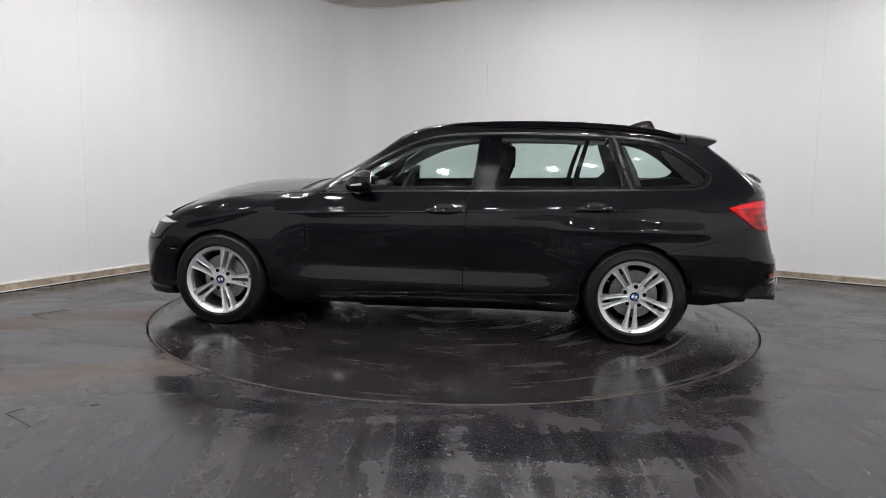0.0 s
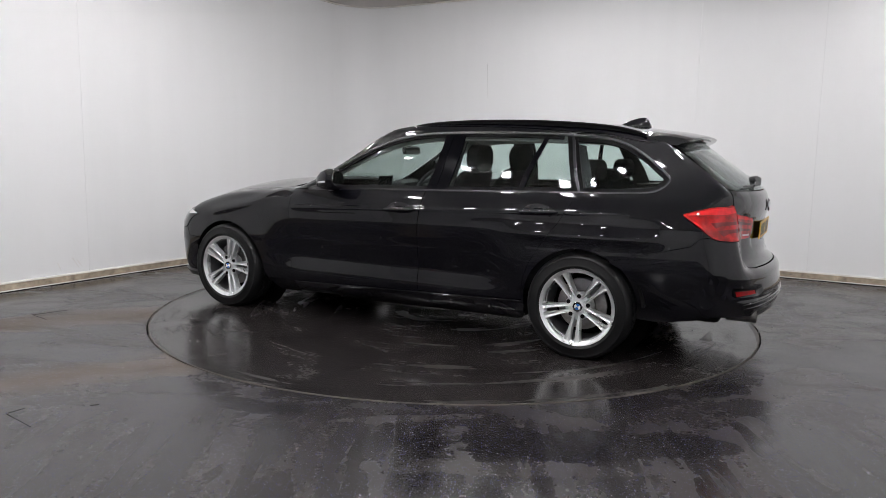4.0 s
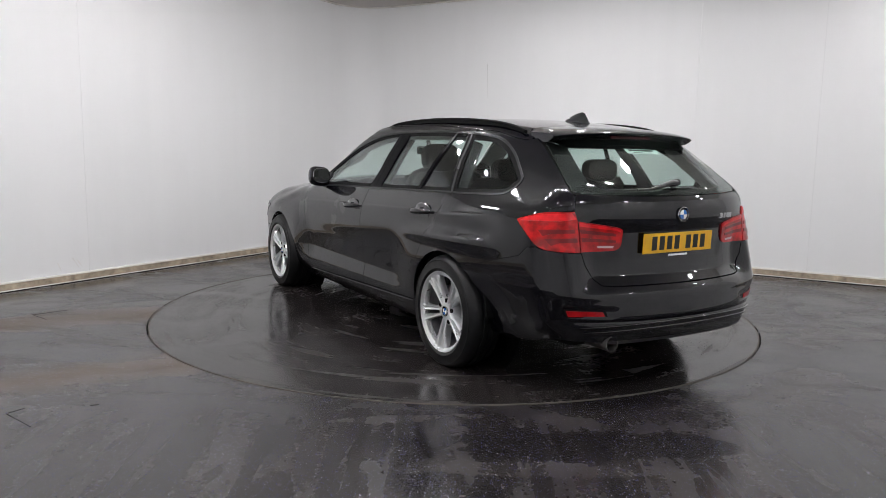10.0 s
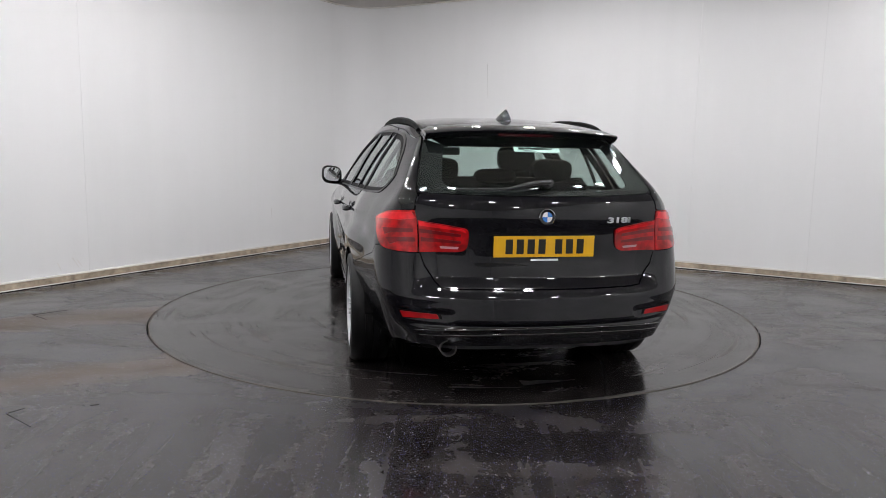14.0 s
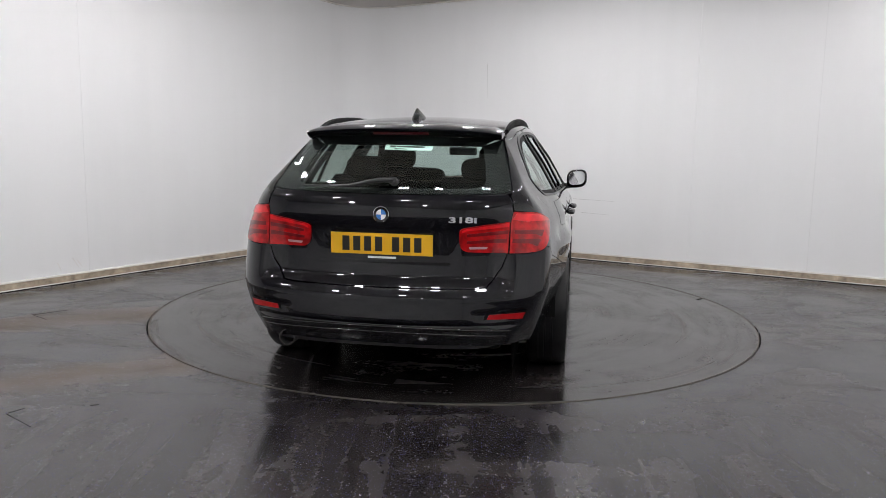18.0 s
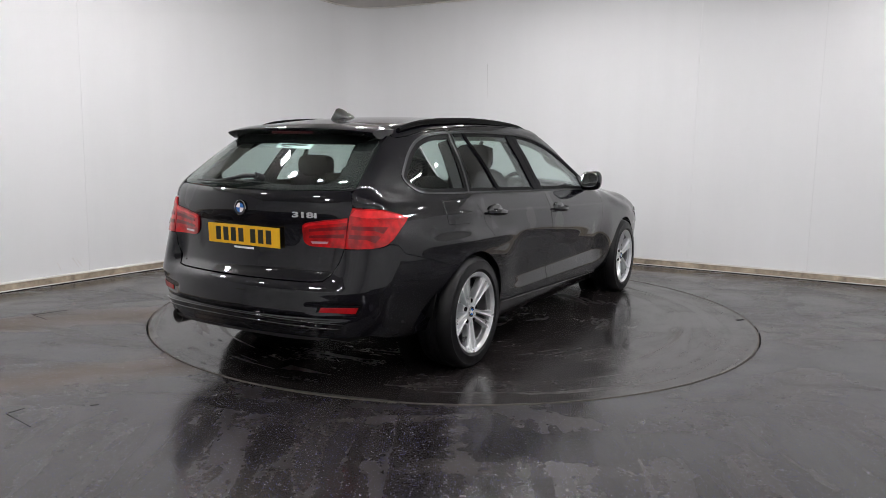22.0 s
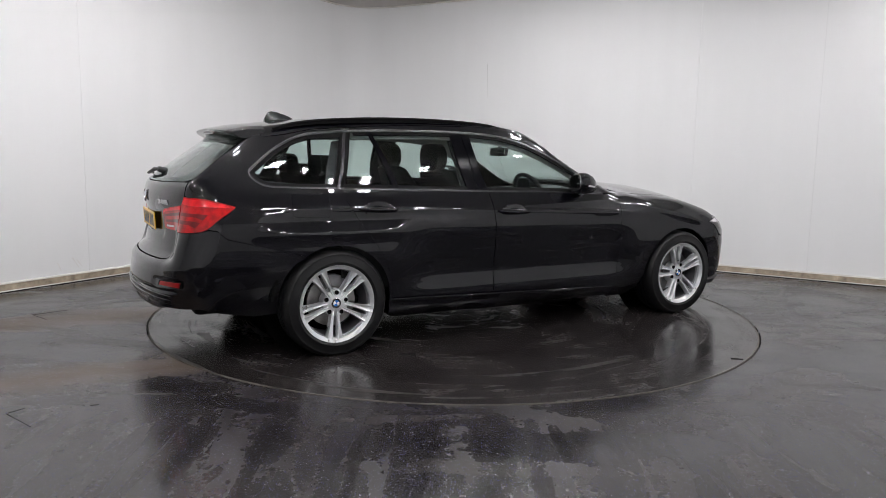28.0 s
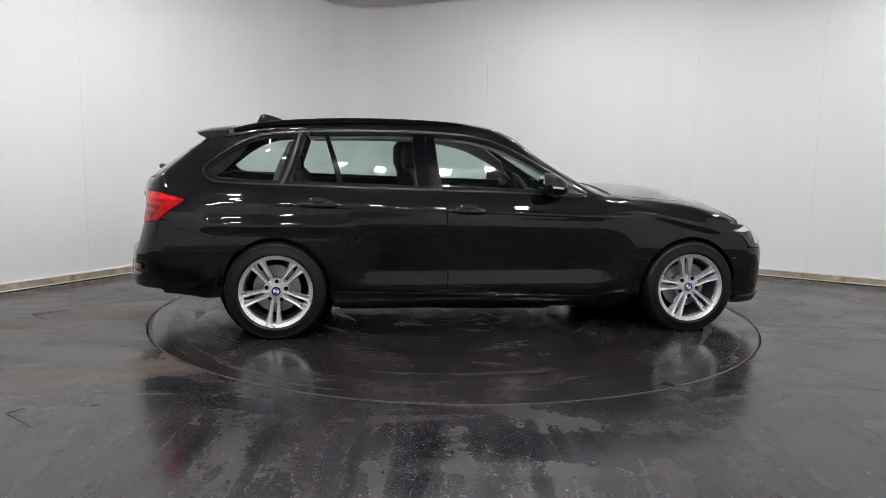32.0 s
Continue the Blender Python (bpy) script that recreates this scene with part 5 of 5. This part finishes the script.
for x, y in ((WHEEL_F, 0.905), (WHEEL_R, 0.892)):
    for side in (1, -1):
        spin = {(1, 1): 55, (1, -1): 10, (-1, 1): 30, (-1, -1): 32}[(1 if x > 0 else -1, side)]
        wheel(pose(x, side * y, AXLE, 0, 0, 0 if side > 0 else 180) @ pose(0, 0, 0, 0, spin, 0))
    for side in (1, -1):
        bm = bmesh.new()
        pr = arc(0, 0, 0.40, 5, 175, 24)
        rings = [[bm.verts.new((x + a * k, side * yy, AXLE + b * k)) for a, b in pr] for yy, k in ((0.835, 0.945), (0.60, 0.945), (0.60, 0.985), (0.835, 0.985))]
        for a, b in zip(rings, rings[1:] + rings[:1]):
            for i in range(len(pr) - 1):
                bm.faces.new((a[i], a[i + 1], b[i + 1], b[i]))
        part("arch_liner", bm, M_DARK, car, "black wheel-arch liner", smooth=50)
        bm = bmesh.new()
        bm.faces.new([bm.verts.new((x + a, side * 0.60, AXLE + b)) for a, b in arc(0, 0, 0.40, 0, 360, 24)[:-1]])
        bmesh.ops.solidify(bm, geom=bm.faces[:], thickness=0.01)
        part("arch_liner", bm, M_DARK, car, "black wheel-arch liner")

# underbody
bm = bmesh.new()
box(bm, pose(0.0, 0, 0.215), 2.0, 1.56, 0.09, 0.02)
box(bm, pose(1.55, 0, 0.235), 1.1, 1.16, 0.13, 0.03)
box(bm, pose(-1.58, 0, 0.315), 1.20, 1.16, 0.13, 0.03)
part("underbody", bm, M_DARK, car, "black underbody tray", smooth=40)


# ---- cabin, as seen through the glass ----
def cushion(name, secs, mat, parent, label="", seg=18, power=3.2):
    bm = bmesh.new()
    blob(bm, secs, seg, power)
    return part(name, bm, mat, parent, label, smooth=50)


def headrest(x, y, z, parent, w=0.135, h=0.095):
    hr = cushion("headrest", [((x - 0.055, y, z), w * 0.8, h * 0.8, 0), ((x - 0.04, y, z), w, h, 0), ((x + 0.03, y, z), w, h, 0), ((x + 0.05, y, z - 0.004), w * 0.82, h * 0.8, 0)], M_CLOTH, parent, power=3.0)
    for s in (-0.05, 0.05):
        bm = bmesh.new()
        tube(bm, [(x, y + s, z - h - 0.10), (x, y + s, z - h + 0.03)], 0.007, 8)
        part("headrest_post", bm, M_STEEL, hr, "steel post")


def front_seat(y):
    base = cushion("front_seat", [((0.24, y, 0.50), 0.22, 0.06, 0), ((0.18, y, 0.50), 0.26, 0.09, 0), ((-0.22, y, 0.48), 0.26, 0.09, 0), ((-0.28, y, 0.48), 0.24, 0.07, 0)], M_CLOTH, car, "dark fabric front seat")
    cushion("backrest", [((-0.28, y, 0.52), 0.25, 0.08, 2), ((-0.32, y, 0.70), 0.27, 0.09, 2), ((-0.40, y, 0.95), 0.26, 0.08, 2), ((-0.47, y, 1.09), 0.20, 0.06, 2), ((-0.485, y, 1.115), 0.15, 0.03, 2)], M_CLOTH, base)
    headrest(-0.49, y, 1.19, base)


front_seat(0.37)
front_seat(-0.37)
bench = cushion("rear_bench", [((-0.60, 0, 0.50), 0.60, 0.06, 0), ((-0.65, 0, 0.50), 0.64, 0.10, 0), ((-1.10, 0, 0.50), 0.64, 0.10, 0), ((-1.15, 0, 0.50), 0.60, 0.08, 0)], M_CLOTH, car, "dark fabric rear bench")
cushion("backrest", [((-1.13, 0, 0.50), 0.62, 0.08, 2), ((-1.18, 0, 0.70), 0.64, 0.09, 2), ((-1.28, 0, 1.04), 0.62, 0.07, 2), ((-1.30, 0, 1.085), 0.57, 0.04, 2)], M_CLOTH, bench)
for y, z, h in ((0.36, 1.13, 0.070), (-0.36, 1.13, 0.070), (0.0, 1.09, 0.045)):
    headrest(-1.32, y, z, bench, 0.125, h)
dash = cushion("dashboard", [((0.52, 0, 0.80), 0.68, 0.08, 0), ((0.56, 0, 0.82), 0.70, 0.12, 0), ((0.78, 0, 0.84), 0.70, 0.10, 0), ((0.86, 0, 0.86), 0.66, 0.06, 0)], M_CABIN, car, "dark grey dashboard", 20, 4.0)
cushion("instrument_hood", [((0.50, -0.37, 0.93), 0.15, 0.03, 0), ((0.54, -0.37, 0.945), 0.17, 0.045, 0), ((0.68, -0.37, 0.94), 0.15, 0.03, 0)], M_CABIN, dash)
bm = bmesh.new()
box(bm, pose(0.545, 0.0, 0.985, 0, -15, 0), 0.015, 0.20, 0.085, 0.004)
part("screen", bm, M_GLOSSBLACK, dash, "dark display screen")
bm = bmesh.new()
m = pose(0.36, -0.37, 0.90, 0, 65, 0)
lathe(bm, [(0.185 + 0.016 * math.cos(2 * math.pi * k / 10), 0.016 * math.sin(2 * math.pi * k / 10)) for k in range(10)] + [(0.201, 0.0)], 40, m, "z")
wheel_rim = part("steering_wheel", bm, M_CABIN, car, "dark leather steering wheel", smooth=60)
bm = bmesh.new()
box(bm, m @ pose(0, 0, 0.0), 0.13, 0.15, 0.05, 0.02)
box(bm, m @ pose(0, 0.11, 0.0), 0.05, 0.14, 0.015, 0.004)
box(bm, m @ pose(0, -0.11, 0.0), 0.05, 0.14, 0.015, 0.004)
box(bm, m @ pose(0.11, 0, 0.0), 0.14, 0.05, 0.015, 0.004)
part("wheel_boss", bm, M_CABIN, wheel_rim, smooth=40)
bm = bmesh.new()
box(bm, pose(0.30, 0, 1.235, 0, 10, 0), 0.035, 0.23, 0.065, 0.014)
box(bm, pose(0.315, 0, 1.285, 0, 30, 0), 0.02, 0.03, 0.07, 0.004)
mir = part("cabin_mirror", bm, M_CABIN, car, "black interior mirror", smooth=50)
bm = bmesh.new()
box(bm, pose(0.281, 0, 1.233, 0, 10, 0), 0.004, 0.21, 0.05, 0.001)
part("mirror_glass", bm, M_MIRROR, mir)
# load floor, side linings, roof lining
bm = bmesh.new()
box(bm, pose(-0.2, 0, 0.30), 2.2, 1.45, 0.05, 0.01)
box(bm, pose(-1.70, 0, 0.58), 1.05, 1.20, 0.05, 0.01)
box(bm, pose(1.0, 0, 0.60), 0.05, 1.40, 0.56, 0.01)
box(bm, pose(-2.12, 0, 0.70), 0.06, 1.10, 0.28, 0.01)
part("cabin_floor", bm, M_DARK, car, "dark carpeted floor")
bm = bmesh.new()
box(bm, pose(-1.42, 0, 0.955), 0.58, 1.16, 0.016, 0.006)
box(bm, pose(-1.86, 0, 0.945), 0.30, 1.10, 0.010, 0.004)
part("load_cover", bm, M_CABIN, car, "dark roller load cover")


def lining_wrap(uz):
    return on_flank(uz)


for side in (1, -1):
    line = belt_line(0.85, -1.36, off=-0.012)
    panel("door_card", line + [(-1.35, 0.45), (-1.0, 0.35), (0.85, 0.35)], lining_wrap, M_CABIN, car, "dark grey door lining", side=side, out=-0.075, thick=0.02, step=0.07)
    panel("side_lining", [(-1.34, 1.045), (-1.60, 1.065), (-1.84, 1.085), (-1.93, 1.09), (-2.05, 1.06), (-2.05, 0.62), (-1.80, 0.72), (-1.34, 0.72)], lining_wrap, M_CABIN, car, "dark grey load-bay lining", side=side, out=-0.07, thick=0.02, step=0.07)
    up = [q for q in dlo_top if -1.26 < q[0] < 0.52]
    panel("cant_lining", [(u, z - 0.030) for u, z in up] + [(u, z) for u, z in [edge_uz(x, -0.03) for x in np.linspace(-1.24, 0.42, 20)]], lining_wrap, M_LINING, car, "pale roof-edge lining", side=side, out=-0.045, thick=0.01, step=0.06)
    for poly in ([(-0.34, 1.33), (-0.33, 1.15), (-0.30, 0.98), (-0.49, 0.99), (-0.50, 1.33)], [(-1.215, 1.33), (-1.29, 1.12), (-1.31, 1.01), (-1.44, 1.02), (-1.40, 1.15), (-1.33, 1.31)]):
        panel("pillar_lining", poly, lining_wrap, M_CABIN, car, "dark pillar lining", side=side, out=-0.045, thick=0.01, step=0.06)
    panel("pillar_lining", [(-1.84, 1.29), (-1.90, 1.20), (-1.99, 1.10), (-2.02, 1.03), (-2.16, 1.03), (-2.16, 1.10), (-2.1, 1.20), (-2.02, 1.29)], lining_wrap, M_LINING, car, "grey rear pillar lining", side=side, out=-0.045, thick=0.01, step=0.06)
top_sheet("roof_lining", np.linspace(0.12, -1.70, 20), 0.03, M_LINING, "pale roof lining", 0.12, -0.035, 0.01)

# heating wires on the rear glass
for k in range(9):
    z = 1.095 + 0.021 * k
    e = 0.462 - 0.30 * (z - 1.095)
    bm = bmesh.new()
    tube(bm, [tuple(q) for q in on_tail([(y, z) for y in np.linspace(-e, e, 13)], 0.0075)], 0.00035, 4)
    part("heating_wire", bm, M_WIRE, bpy.data.objects["rear_window"])


# ---- small marks on floor and walls ----
def flat_mark(name, pts, mat, parent, z=0.0, h=0.0012):
    bm = bmesh.new()
    prism(bm, pts, h, pose(0, 0, z))
    return part(name, bm, mat, parent)


def stroke_on_floor(a, b, w):
    a, b = Vector(a), Vector(b)
    n = Vector((-(b - a).y, (b - a).x)).normalized() * w / 2
    return [tuple(a + n), tuple(b + n * 0.6), tuple(b - n * 0.6), tuple(a - n)]


ground = bpy.data.objects["floor"]
for a, b, w in (((-3.07, -0.54), (-2.90, -0.36), 0.012), ((-3.05, -0.55), (-2.89, -0.67), 0.005), ((-2.06, -2.51), (-1.86, -2.66), 0.004), ((-2.06, -2.50), (-2.02, -2.43), 0.004), ((-1.735, -2.375), (-1.70, -2.36), 0.010)):
    flat_mark("floor_cut", stroke_on_floor(a, b, w), M_CRACK_DARK, ground)
nick = 2.17
c, s = math.cos(radians(-67.2)), math.sin(radians(-67.2))
flat_mark("deck_nick", stroke_on_floor((nick * c, nick * s), ((DISC - 0.02) * c - 0.03 * s, (DISC - 0.02) * s + 0.03 * c), 0.03), M_CRACK_DARK, table, 0.0002)


def wall_mark(name, n, d, s0, z0, s1, z1, w, mat, parent):
    """A thin stroke on a wall, from (s0, z0) to (s1, z1), s metres along it."""
    along = Vector((n.y, -n.x, 0))
    a, b = along * s0 + n * (d - 0.0012), along * s1 + n * (d - 0.0012)
    a.z, b.z = z0, z1
    side = (b - a).cross(n).normalized() * w / 2
    bm = bmesh.new()
    q = [bm.verts.new(p + o) for o in (Vector(), n * 0.001) for p in (a + side, b + side * 0.5, b - side * 0.5, a - side)]
    for f in ((0, 1, 2, 3), (7, 6, 5, 4), (0, 4, 5, 1), (1, 5, 6, 2), (2, 6, 7, 3), (3, 7, 4, 0)):
        bm.faces.new([q[i] for i in f])
    part(name, bm, mat, parent)


right, left = bpy.data.objects["wall_right"], bpy.data.objects["wall_left"]
wall_mark("wall_crack", N_RIGHT, D_RIGHT, -1.318, 2.28, -1.305, 1.87, 0.0035, M_CRACK, right)
for s0, z0, s1, z1 in ((-0.17, 0.70, 0.32, 0.69), (-0.06, 0.545, 0.27, 0.535)):
    wall_mark("wall_scuff", N_RIGHT, D_RIGHT, s0, z0, s1, z1, 0.003, M_CRACK, right)
wall_mark("wall_scuff", N_LEFT, D_LEFT, 1.39, 0.52, 1.392, 0.41, 0.004, M_SCUFF, left)
for s0, z0, s1, z1 in ((-1.24, 0.19, -1.21, 0.11), (-1.10, 0.22, -1.04, 0.12), (-1.06, 0.20, -1.01, 0.13)):
    wall_mark("wall_scuff", N_LEFT, D_LEFT, s0, z0, s1, z1, 0.008, M_SCUFF, left)




def motions():
    """The turntable and the car on it turn together at a steady pace."""
    rows = [(t, 91.195 - 5.1058 * (t - 16) - 0.178 * ((t - 16) / 16) ** 2 + 0.187 * (((t - 16) / 16) ** 3 - (t - 16) / 16)) for t in [float(k) for k in range(33)]]
    walk(table, [(t, pose(0, 0, 0, 0, 0, a)) for t, a in rows])
    walk(car, [(t, pose(0, 0, 0, 0, 0, a) @ pose(0.100, -0.003, 0)) for t, a in rows])


motions()
